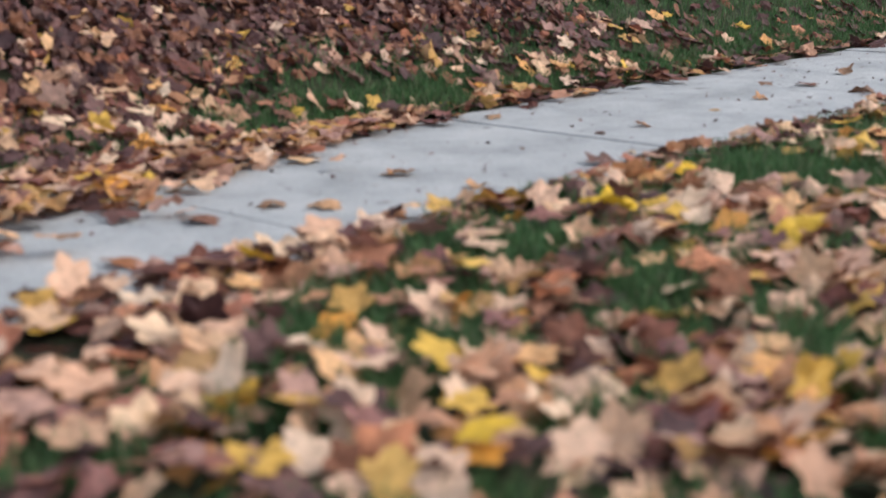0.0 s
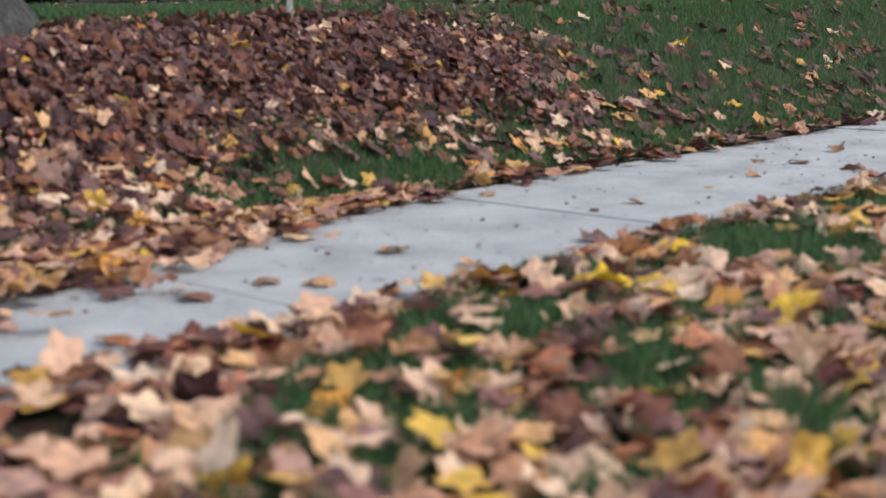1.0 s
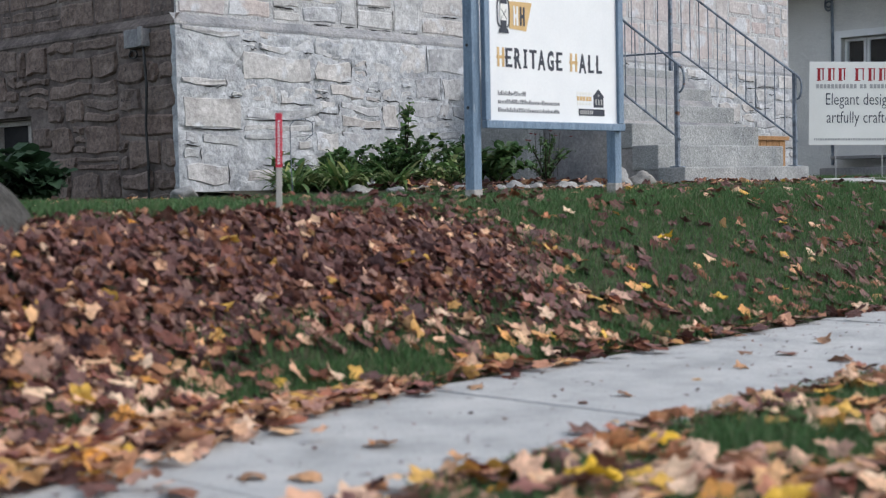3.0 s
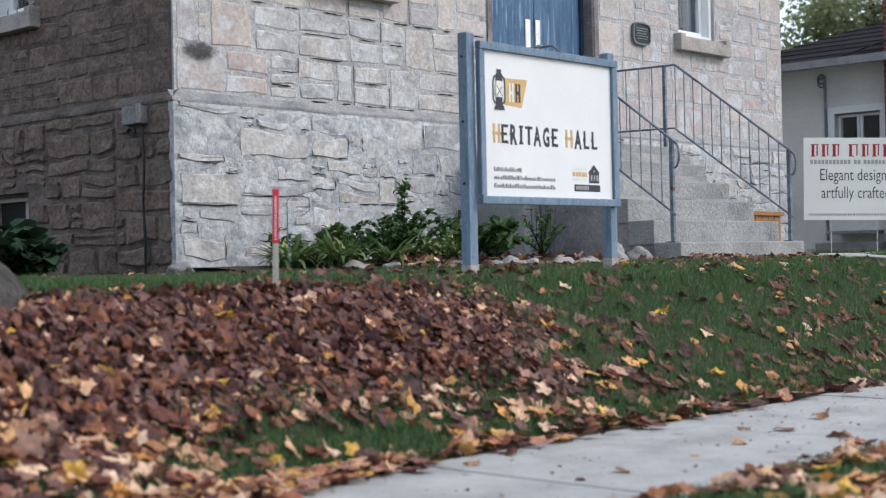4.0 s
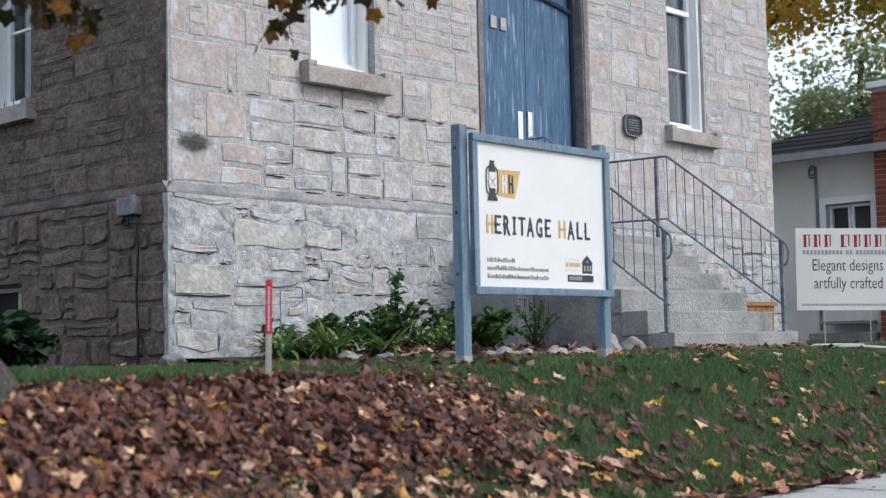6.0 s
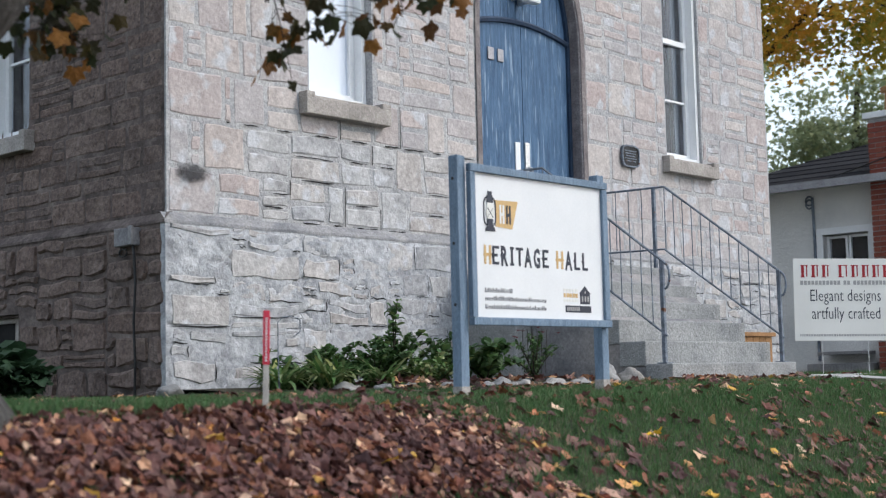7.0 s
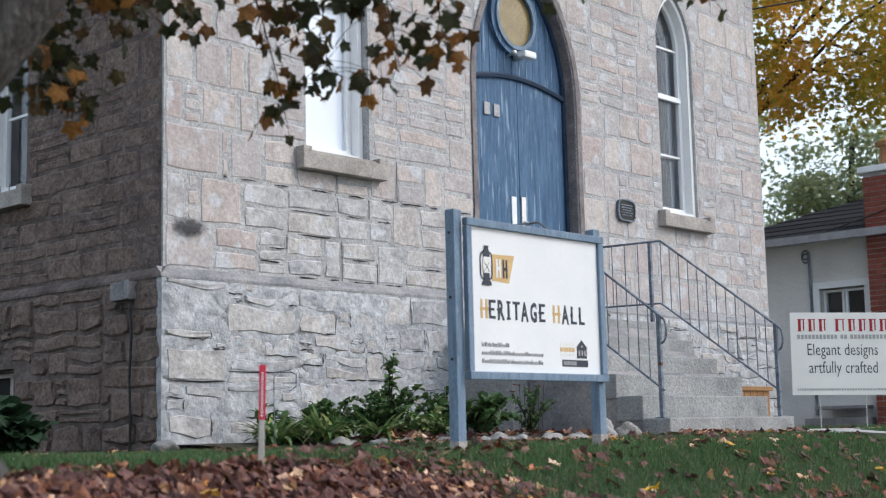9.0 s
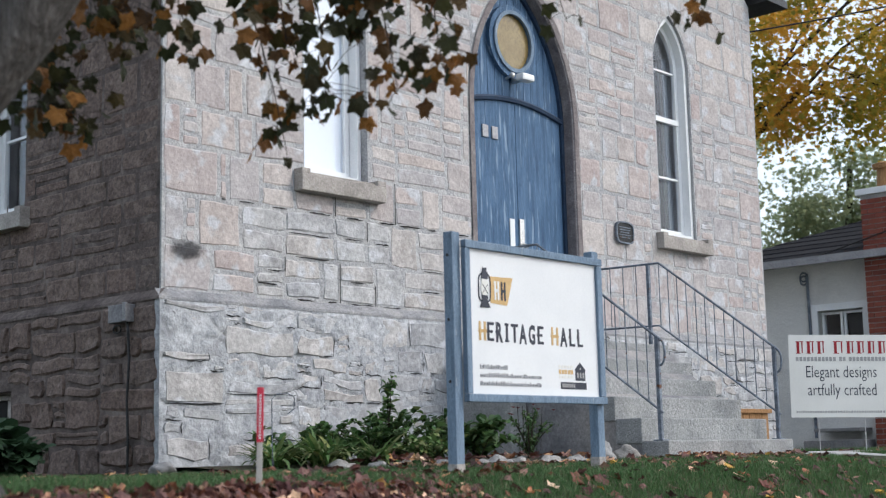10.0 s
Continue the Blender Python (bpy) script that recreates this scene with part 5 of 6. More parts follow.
bush("leafy_shrub", 6.98, 7.1, 0.34, 0.38, 800, 0.045, M_SHRUB, "low pale green perennial in the bed", 51, stems=14, wide=0.6)
bush("tall_plant", 7.22, 7.15, 0.22, 0.80, 90, 0.08, M_SHRUB, "tall broad-leaved plant rising above the bed", 52, stems=4, wide=0.42)
bush("leafy_shrub", 7.85, 7.2, 0.30, 0.46, 420, 0.06, M_SHRUB, "dark green shrub behind the blue sign", 53, stems=14)
bush("leafy_shrub", 7.55, 6.55, 0.32, 0.40, 520, 0.08, M_SHRUB, "yellow-green perennial under the sign", 54, stems=14, wide=0.4)
bush("flower_clump", 8.35, 6.75, 0.24, 0.46, 520, 0.05, M_SHRUB, "grey-green flowering clump beside the steps", 55, stems=18, wide=0.22)
bush("leafy_shrub", 6.75, 7.65, 0.36, 0.42, 300, 0.07, M_SHRUB, "dark leafy stems against the pale wall", 56, stems=8)
bush("leafy_shrub", 6.45, 7.7, 0.14, 0.42, 50, 0.075, M_SHRUB, "dark leafy stems against the pale wall", 57, stems=5)
bush("leafy_shrub", 6.95, 7.45, 0.34, 0.40, 620, 0.05, M_SHRUB, "low fine-leaved green perennial against the pale wall", 58, stems=18)
bush("leafy_shrub", 7.20, 6.70, 0.30, 0.28, 520, 0.055, M_HOSTA, "low pale green perennial at the front of the bed", 59, stems=16, wide=0.35)
fl = root("red_flowers", (8.4, 6.7, 0.75), "few dull red flower heads above the clump", "flowers")
fb = Builder()
frnd = random.Random(8)
for i in range(9):
    c = np.array((8.35 + frnd.uniform(-0.2, 0.25), 6.72 + frnd.uniform(-0.15, 0.15), 1.12 + frnd.uniform(-0.08, 0.1)))
    for k in range(7):
        vs, fs = blade_leaf(0.022, 0.008, 0.3, 2)
        fb.add(vs @ np.array(Euler((0, 0, k * 0.9)).to_matrix()).T + c, fs)
link("petals", fb.mesh("petals", M_PETAL), fl)
bm = bmesh.new()
for i in range(6):
    tube(bm, [(8.35 + 0.05 * (i - 3), 6.72, 0.78), (8.35 + 0.06 * (i - 3), 6.71, 1.12)], 0.002, 4)
part("stem", bm, M_TWIG, fl)
# broad-leaved shrubs at the shaded corner, that shade put into their leaf colour
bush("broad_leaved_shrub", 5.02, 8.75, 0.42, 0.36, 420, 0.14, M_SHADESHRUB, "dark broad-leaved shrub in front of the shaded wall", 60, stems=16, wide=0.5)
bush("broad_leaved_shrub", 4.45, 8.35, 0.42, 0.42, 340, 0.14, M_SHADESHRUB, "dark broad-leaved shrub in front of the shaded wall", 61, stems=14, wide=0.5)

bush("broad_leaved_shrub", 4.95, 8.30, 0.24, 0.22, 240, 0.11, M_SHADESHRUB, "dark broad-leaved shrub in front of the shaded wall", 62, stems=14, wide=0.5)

# ---- street maple beside the lawn ----
maple = root("maple_tree", (2.45, 5.25, 0.6), "street maple with a grey leaning limb and thinning autumn leaves", "tree")
bm = bmesh.new()
tube(bm, [(2.47, 5.16, 0.45), (2.44, 5.13, 0.66), (2.36, 5.08, 0.85), (2.28, 5.0, 1.2), (2.22, 4.86, 1.6), (2.12, 4.85, 2.0), (1.95, 4.95, 2.8), (1.8, 5.1, 4.0), (1.7, 5.2, 6.0)],
     [0.58, 0.42, 0.29, 0.21, 0.185, 0.19, 0.17, 0.14, 0.08], 18)
for v in bm.verts:
    k = 0.035 * noise.noise(Vector((v.co.x * 6, v.co.y * 6, v.co.z * 1.2)))
    v.co += Vector((v.co.x - 2.3, v.co.y - 5.0, 0)).normalized() * k
part("trunk", bm, M_BARK, maple, smooth=True)
bm = bmesh.new()
tube(bm, [(2.19, 4.84, 1.55), (2.27, 4.66, 1.84), (2.42, 4.46, 2.10), (2.53, 4.34, 2.32), (2.64, 4.22, 2.60), (2.80, 4.05, 3.0), (3.2, 3.8, 3.4), (3.9, 3.5, 3.8)],
     [0.17, 0.155, 0.145, 0.14, 0.135, 0.12, 0.09, 0.05], 16)
for v in bm.verts:
    v.co += 0.012 * Vector((noise.noise(v.co * 6), noise.noise(v.co * 6 + Vector((9, 0, 0))), 0))
part("limb", bm, M_BARK, maple, "leaning grey limb", True)
for pts, r in ((((2.8, 4.05, 3.0), (3.0, 4.7, 3.15), (3.05, 5.3, 3.2)), 0.03), (((3.2, 3.8, 3.4), (3.7, 4.3, 3.2), (3.5, 4.9, 3.15)), 0.03),
               (((3.2, 3.8, 3.4), (4.1, 3.95, 3.2), (4.9, 3.2, 3.1)), 0.025), (((1.8, 5.1, 4.0), (2.8, 4.6, 4.6), (3.6, 3.6, 5.4)), 0.06)):
    bm = bmesh.new()
    tube(bm, pts, [r, r * 0.7, r * 0.3], 8)
    part("branch", bm, M_TWIG, maple)

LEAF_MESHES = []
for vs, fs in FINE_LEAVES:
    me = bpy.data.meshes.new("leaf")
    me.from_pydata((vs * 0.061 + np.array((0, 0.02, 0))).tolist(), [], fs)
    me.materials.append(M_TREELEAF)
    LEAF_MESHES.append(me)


def spray(a, b, count, spread, seed):
    """A hanging twig with its leaves, each leaf an object."""
    rnd = random.Random(seed)
    a, b = Vector(a), Vector(b)
    bm = bmesh.new()
    pts = [a.lerp(b, t) + Vector((0.05 * math.sin(3 * t + seed), 0.05 * math.cos(2.3 * t + seed), 0.05 * math.sin(math.pi * t))) for t in (0, 0.2, 0.4, 0.6, 0.8, 1.0)]
    tube(bm, pts, [0.006, 0.005, 0.004, 0.003, 0.0025, 0.002], 5)
    spots = []
    for k in range(count):
        t = 1 - 0.85 * rnd.random() ** 1.25
        i = min(4, int(t * 5))
        p = pts[i].lerp(pts[i + 1], t * 5 - i)
        q = p + Vector((rnd.gauss(0, spread), rnd.gauss(0, spread), rnd.uniform(-0.09, 0.05)))
        tube(bm, [p, p.lerp(q, 0.5) + Vector((0, 0, 0.012)), q], 0.0015, 4, False)
        spots.append(q)
    twig = part("branch", bm, M_TWIG, maple)
    for q in spots:
        ob = link("leaf", rnd.choice(LEAF_MESHES), twig)
        s = rnd.uniform(0.6, 1.15)
        ob.matrix_basis = Matrix.LocRotScale(q, Euler((rnd.uniform(-2.4, -0.9), rnd.uniform(-0.5, 0.5), rnd.uniform(0, 6.283))), (s, s, s))


SPRAYS = (((3.0, 5.3, 3.15), (3.2, 5.1, 2.17), 34, 0.07), ((3.02, 5.28, 3.1), (3.12, 5.18, 2.25), 28, 0.08), ((3.0, 5.3, 3.1), (3.07, 5.24, 2.3), 16, 0.06), ((3.2, 5.1, 3.15), (3.44, 4.83, 2.56), 20, 0.07), ((3.5, 4.8, 3.1), (3.58, 4.68, 2.55), 12, 0.05), ((3.25, 5.05, 3.1), (3.32, 4.98, 2.55), 14, 0.07),
          ((3.72, 4.58, 3.1), (3.82, 4.42, 2.12), 22, 0.06), ((3.9, 4.35, 3.1), (3.94, 4.28, 2.26), 24, 0.08), ((4.0, 4.2, 3.1), (4.17, 4.04, 2.30), 24, 0.07), ((4.2, 4.0, 3.1), (4.31, 3.87, 2.40), 22, 0.06),
          ((3.8, 4.4, 3.1), (3.86, 4.36, 2.55), 14, 0.09), ((4.05, 4.2, 3.1), (4.08, 4.15, 2.55), 18, 0.09), ((4.6, 3.55, 3.05), (4.66, 3.5, 2.62), 6, 0.05), ((5.0, 3.12, 3.0), (5.03, 3.09, 2.62), 6, 0.05))
for i, (a, b, n, s) in enumerate(SPRAYS):
    spray(a, b, int(n * 2.5), s * 1.15, 100 + i)


def crown_mesh(name, blobs, per, size, material, seed, spread=0.5, points=5):
    """Leaves in loose clumps round many small centres."""
    rnd = random.Random(seed)
    out = [((1.0 if i % 2 == 0 else 0.55) * math.sin(math.pi * i / points), (1.0 if i % 2 == 0 else 0.55) * math.cos(math.pi * i / points)) for i in range(2 * points)]
    n = len(out)
    base = np.array([(0, 0.1, 0.06)] + [(x, y, 0.18 * abs(x)) for x, y in out], dtype=float)
    fs = [(0, 1 + (i + 1) % n, 1 + i) for i in range(n)]
    b = Builder()
    for c in blobs:
        for _ in range(per):
            p = np.array((rnd.gauss(c[0], spread), rnd.gauss(c[1], spread), rnd.gauss(c[2], spread * 0.6)))
            m = np.array(Euler((rnd.uniform(-1.6, 0.6), rnd.uniform(-0.6, 0.6), rnd.uniform(0, 6.283))).to_matrix())
            b.add((base * size * rnd.uniform(0.7, 1.25)) @ m.T + p, fs)
    return b.mesh(name, material)


def blob_ring(rnd, cx, cy, cz, rx, ry, rz, n, hollow=0.45):
    out = []
    while len(out) < n:
        p = [rnd.uniform(-1, 1) for _ in range(3)]
        r = math.sqrt(sum(q * q for q in p))
        if hollow < r < 1 and noise.noise(Vector(p) * 1.7 + Vector((cx, cy, 0))) > -0.15:
            out.append((cx + rx * p[0], cy + ry * p[1], cz + rz * p[2]))
    return out


trnd = random.Random(31)
link("crown", crown_mesh("crown", blob_ring(trnd, 0.9, 5.2, 6.9, 3.0, 2.8, 2.4, 100), 34, 0.09, M_TREELEAF, 5, 0.35), maple)


def tree(name, x, y, base, h, crown, blobs, per, size, material, label, seed, spread, points=5):
    t = root(name, (x, y, base), label, "tree")
    rnd = random.Random(seed)
    bm = bmesh.new()
    tube(bm, [(x, y, base - 0.2), (x + 0.05, y, base + 0.3 * h), (x - 0.1, y + 0.1, base + 0.6 * h), (x, y, base + 0.9 * h)], [0.30, 0.22, 0.15, 0.04], 10)
    part("trunk", bm, M_TWIG, t)
    pts = blob_ring(rnd, *crown, blobs)
    for c in pts[:6]:
        bm = bmesh.new()
        s = Vector((x, y, base + h * rnd.uniform(0.6, 0.85)))
        e = Vector(c)
        tube(bm, [s, s.lerp(e, 0.55) + Vector((0, 0, 0.3)), e], [0.05, 0.03, 0.01], 6)
        part("limb", bm, M_TWIG, t)
    link("crown", crown_mesh("crown", pts, per, size, material, seed, spread, points), t)


tree("golden_maple", 23.4, 13.4, 0.7, 9.5, (22.9, 10.9, 9.2, 4.2, 3.6, 3.1), 170, 160, 0.066, M_GOLD, "golden autumn maple behind the neighbouring house", 71, 0.38)
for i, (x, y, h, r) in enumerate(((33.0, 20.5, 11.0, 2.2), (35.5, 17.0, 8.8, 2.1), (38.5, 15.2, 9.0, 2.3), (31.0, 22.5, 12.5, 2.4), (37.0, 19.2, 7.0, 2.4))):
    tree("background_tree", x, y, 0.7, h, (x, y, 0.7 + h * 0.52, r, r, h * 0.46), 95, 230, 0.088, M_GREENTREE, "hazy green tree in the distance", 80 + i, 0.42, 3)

# ---- neighbouring house ----
house = root("neighbour_house", (19, 8, 0.7), "low grey stucco house with a dark hipped roof", "house")
bm = bmesh.new()
WN = [(9.02, 2.05), (9.74, 2.05), (9.74, 2.77), (9.02, 2.77)]
prism(bm, [(2.0, 0.5), (11.6, 0.5), (11.6, 3.5), (2.0, 3.5)], [WN], lambda u, v, d: (19.0 + d, u, v), 0.25)
part("wall", bm, M_STUCCO, house, "grey stucco wall")
for wx0, wx1, wy0, wy1 in ((19.252, 26.3, 11.35, 11.6), (19.252, 26.3, 2.0, 2.25), (26.05, 26.3, 2.252, 11.348)):
    bm = bmesh.new()
    box(bm, wx0, wx1, wy0, wy1, 0.5, 3.5)
    part("wall", bm, M_STUCCO, house, "grey stucco wall")
bm = bmesh.new()
box(bm, 19.3, 26.0, 2.3, 11.3, 1.0, 1.1)
part("inner_floor", bm, M_DARK, house)
# roof planes in shingle courses
ex0, ex1, ey0, ey1, ez = 18.66, 26.7, 1.6, 12.0, 3.52
for k in range(14):
    a, b_ = 0.29 * k, 0.29 * (k + 1) + 0.02
    bm = bmesh.new()
    def ringz(s, up):
        return [bm.verts.new(p) for p in ((ex0 + s, ey0 + s, ez + 0.38 * s + up), (ex1 - s, ey0 + s, ez + 0.38 * s + up), (ex1 - s, ey1 - s, ez + 0.38 * s + up), (ex0 + s, ey1 - s, ez + 0.38 * s + up))]
    r0, r1, r2 = ringz(a, 0.0), ringz(a, 0.025), ringz(min(b_, 4.0), 0.008)
    for q0, q1 in ((r0, r1), (r1, r2)):
        for i in range(4):
            bm.faces.new((q0[i], q0[(i + 1) % 4], q1[(i + 1) % 4], q1[i]))
    part("shingle_course", bm, M_SHINGLE, house)
bm = bmesh.new()
box(bm, ex0 - 0.02, ex1, ey0 - 0.02, ey1 + 0.02, 3.47, 3.50)
part("soffit", bm, M_WHITE, house)
bm = bmesh.new()
prism(bm, [(18.55, 3.43), (18.66, 3.43), (18.68, 3.54), (18.54, 3.54)], [], lambda u, v, d: (u, 1.6 + d, v), 10.4)
part("gutter", bm, M_GUTTER, house, "grey metal gutter")
bm = bmesh.new()
prism(bm, [(8.92, 1.95), (9.84, 1.95), (9.84, 2.87), (8.92, 2.87)], [WN], lambda u, v, d: (18.965 + d, u, v), 0.06)
hw = part("window", bm, M_WHITE, house, "white two-pane sliding window")
for a, b_ in ((9.04, 9.37), (9.39, 9.72)):
    bm = bmesh.new()
    prism(bm, [(a, 2.07), (b_, 2.07), (b_, 2.75), (a, 2.75)], [[(a + 0.035, 2.105), (b_ - 0.035, 2.105), (b_ - 0.035, 2.715), (a + 0.035, 2.715)]], lambda u, v, d: (19.06 + d, u, v), 0.04)
    part("sash", bm, M_WHITE, hw)
    bm = bmesh.new()
    prism(bm, [(a + 0.03, 2.10), (b_ - 0.03, 2.10), (b_ - 0.03, 2.72), (a + 0.03, 2.72)], [], lambda u, v, d: (19.078 + d, u, v), 0.006)
    part("pane", bm, M_GLASS, hw)
# sheet painted near-black for the unlit room behind the panes
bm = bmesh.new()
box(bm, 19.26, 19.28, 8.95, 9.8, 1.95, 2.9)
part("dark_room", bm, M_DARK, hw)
bm = bmesh.new()
tube(bm, [(18.97, 9.88, 3.35), (18.97, 9.87, 2.6), (18.97, 9.88, 1.9), (18.97, 9.88, 0.9)], 0.022, 8)
for i in range(2):
    tube(bm, [(18.95, 9.92 + 0.06 * math.cos(q * 0.7), 3.3 - 0.05 * i + 0.07 * math.sin(q * 0.7)) for q in range(10)], 0.014, 6)
part("conduit", bm, M_IRON, house)
bm = bmesh.new()
box(bm, 18.6, 18.95, 8.95, 9.9, 0.6, 0.86, 0.01)
box(bm, 18.55, 18.98, 9.0, 9.7, 0.98, 1.03, 0.01)
part("window_well", bm, M_CONCD, house)
# chimney, brick by brick on its two seen faces
CX0, CX1, CY0, CY1, CZ1 = 18.72, 19.3, 7.97, 8.834, 4.36
bm = bmesh.new()
box(bm, CX0 + 0.012, CX1, CY0 + 0.012, CY1 - 0.012, 0.5, CZ1)
chim = part("chimney", bm, M_MORTAR, house, "red brick chimney")
bm = bmesh.new()
box(bm, -0.103, 0.103, -0.05, 0.05, -0.0315, 0.0315, 0.0)
brick = mesh_of(bm, "brick", M_BRICK)
for r in range(48):
    z = 0.74 + 0.075 * r
    # street-side face, then the face towards the hall
    for k in range(4 if r % 2 == 0 else 5):
        half = r % 2 == 1 and k in (0, 4)
        y = CY0 + 0.108 + 0.216 * k - (0.108 if r % 2 else 0) + (0.054 if half and k == 0 else -0.054 if half else 0)
        ob = link("brick", brick, chim)
        ob.location, ob.rotation_euler = (CX0 + 0.05, y, z), (0, 0, radians(90))
        if half:
            ob.scale = (0.46, 1, 1)
    for k in range(2):
        ob = link("brick", brick, chim)
        ob.location = (CX0 + 0.21 + (0.10 if r % 2 else 0) + 0.216 * k, CY0 + 0.049, z)
bm = bmesh.new()
box(bm, CX0 - 0.05, CX1 + 0.05, CY0 - 0.05, CY1 + 0.05, CZ1, CZ1 + 0.09, 0.01)
part("chimney_cap", bm, M_WHITE, house)
bm = bmesh.new()
tube(bm, [(18.98, 8.55, CZ1 + 0.08), (18.98, 8.55, CZ1 + 0.42)], [0.12, 0.10], 14)
tube(bm, [(18.98, 8.55, CZ1 + 0.40), (18.98, 8.55, CZ1 + 0.46), (18.98, 8.55, CZ1 + 0.5)], [0.16, 0.17, 0.05], 14)
part("chimney_pot", bm, M_WOOD, house)

# overhead wires
for nm, a, b_, sag in (("overhead_wire", (14.52, 9.4, 5.85), (19.9, 3.0, 7.6), 0.2), ("overhead_wire", (18.6, 9.9, 3.45), (19.0, 4.0, 5.2), 0.12)):
    bm = bmesh.new()
    p, q = Vector(a), Vector(b_)
    tube(bm, [p.lerp(q, t / 12) - Vector((0, 0, sag * math.sin(math.pi * t / 12))) for t in range(13)], 0.011, 6)
    tagged(part(nm, bm, M_BLACK), "thin black overhead service wire", "wire", "overhead wires")

# ---- masonry, stone by stone ----
def stone_mesh(rows, proud, rnd, material, vertical, rough=1.0, centre=(0, 0), warp=0.008, blunt=0.12):
    """One worn stone. rows: (z, left, right) from the bottom up, about its own middle; blunt rounds its corners."""
    vs, fs = [], []
    nz = len(rows)
    whole = nz == 5
    tilt, hx, hz = rnd.uniform(-0.3, 0.3), rows[0][2] - rows[0][1], rows[-1][0] - rows[0][0]
    for j, (z, a, b) in enumerate(rows):
        edge_z = j in (0, nz - 1)
        e = min(rnd.uniform(0.010, 0.024), max(0.001, (b - a) * 0.2))
        xs = (a, a + e, (a * 0.66 + b * 0.34), (a * 0.34 + b * 0.66), b - e, b)
        for i, x in enumerate(xs):
            rim = edge_z or i in (0, 5)
            p, q = Vector(((x + centre[0]) * 3.3, (z + centre[1]) * 3.3, 0.0)), Vector(((x + centre[0]) * 11, (z + centre[1]) * 11, 4.0))
            d = 0.005 if rim else -proud * (0.85 + rough * (0.55 * noise.noise(q) + tilt * x / max(hx, 0.1)) + rnd.uniform(-0.12, 0.12))
            jx = jz = 0.0
            if whole:
                jx = warp * (noise.noise(p) + 0.7 * noise.noise(p * 3.1)) + rnd.uniform(-0.004, 0.004)
                jz = warp * (noise.noise(p + Vector((0, 0, 9))) + 0.7 * noise.noise(p * 3.1 + Vector((0, 0, 9)))) + rnd.uniform(-0.004, 0.004)
                if edge_z and i in (0, 1, 4, 5):
                    k = blunt * min(hx, hz) * rnd.uniform(0.3, 1.2) * (1.0 if i in (0, 5) else 0.45)
                    jx += k if i in (0, 1) else -k
                    jz += (k if j == 0 else -k) * 0.8
                elif j in (1, nz - 2) and i in (0, 5):
                    k = 0.35 * blunt * min(hx, hz)
                    jx += k if i == 0 else -k
            vs.append((x + jx, d, z + jz) if vertical == "front" else (d, x + jx, z + jz))
    for j in range(nz - 1):
        for i in range(5):
            q = (j * 6 + i, j * 6 + i + 1, (j + 1) * 6 + i + 1, (j + 1) * 6 + i)
            fs.append(q if vertical == "front" else q[::-1])
    me = bpy.data.meshes.new("stone")
    me.from_pydata(vs, [], fs)
    me.materials.append(material)
    return me


# joints of the lowest dressed courses beside the door: where each stone ends, and how many lie on one another there
BONDS = (((6.35, 1), (6.77, 2), (7.06, 3), (7.44, 2), (7.65, 1), (8.05, 2), (8.39, 1), (9.0, 2)),
         ((6.11, 1), (6.22, 3), (6.63, 1), (7.06, 2), (7.60, 2), (7.96, 2), (8.23, 2), (8.58, 1), (8.94, 2)),
         ((6.42, 1), (6.50, 2), (6.83, 1), (7.17, 2), (7.60, 2), (7.98, 3), (8.30, 1), (8.63, 2), (8.88, 1), (9.30, 2)),
         ((6.07, 1), (6.23, 3), (6.59, 1), (6.76, 1), (7.28, 2), (8.02, 1), (8.33, 2), (8.97, 2), (9.30, 1)))


def course_stones(u0, u1, zs, holes, rnd, corner, joint=0.018, bonds=(), splits=(1, 1, 1, 1, 2, 2, 3)):
    """Splits courses into stones: (u0, u1, z0, z1). Some bays hold two or three thin ones."""
    out = []
    for c, (z0, z1) in enumerate(zip(zs, zs[1:])):
        u = u0
        first = True
        known = list(bonds[c]) if c < len(bonds) else []
        while u < u1 - 0.02:
            w = rnd.choice((0.16, 0.26, 0.34, 0.40, 0.47, 0.58))
            if first and corner:
                w = 0.46 if c % 2 else 0.26
            if u + w > u1 - 0.12:
                w = u1 - u
            split = 1 if (first and corner) else rnd.choice(splits if w > 0.2 else (1, 1, 2, 3))
            if known:
                end, split = known.pop(0)
                w = end - u
            cuts = [z0] + sorted(z0 + (z1 - z0) * (k + rnd.uniform(-0.12, 0.12)) / split for k in range(1, split)) + [z1]
            for a, b in zip(cuts, cuts[1:]):
                g = joint * rnd.uniform(0.7, 1.3) / 2
                out.append((u + g, u + w - g, a + g, b - g))
            u += w
            first = False
    res = []
    for a, b, c, d in out:
        cut = False
        for o in holes:
            if d > o.z0 - 0.0 and c < o.top and b > o.x0 and a < o.x1:
                cut = True
                n = 6
                for lo, hi, s in ((a, min(b, o.mid), -1), (max(a, o.mid), b, 1)):
                    if hi - lo < 0.03:
                        continue
                    rows = []
                    for j in range(n):
                        z = c + (d - c) * j / (n - 1)
                        r = o.reach(z)
                        gap = 0.012 if r > 0 else 0
                        l_, h_ = (lo, min(hi, o.mid - r - gap)) if s < 0 else (max(lo, o.mid + r + gap), hi)
                        if h_ - l_ < 0.004:
                            l_ = h_ = (lo if s < 0 else hi)
                        rows.append((z, l_, h_))
                    if max(h - l for _, l, h in rows) > 0.03:
                        res.append(rows)
        if not cut:
            e = min(0.02, 0.2 * (d - c))
            res.append([(c, a, b), (c + e, a, b), ((c + d) / 2, a, b), (d - e, a, b), (d, a, b)])
    return res


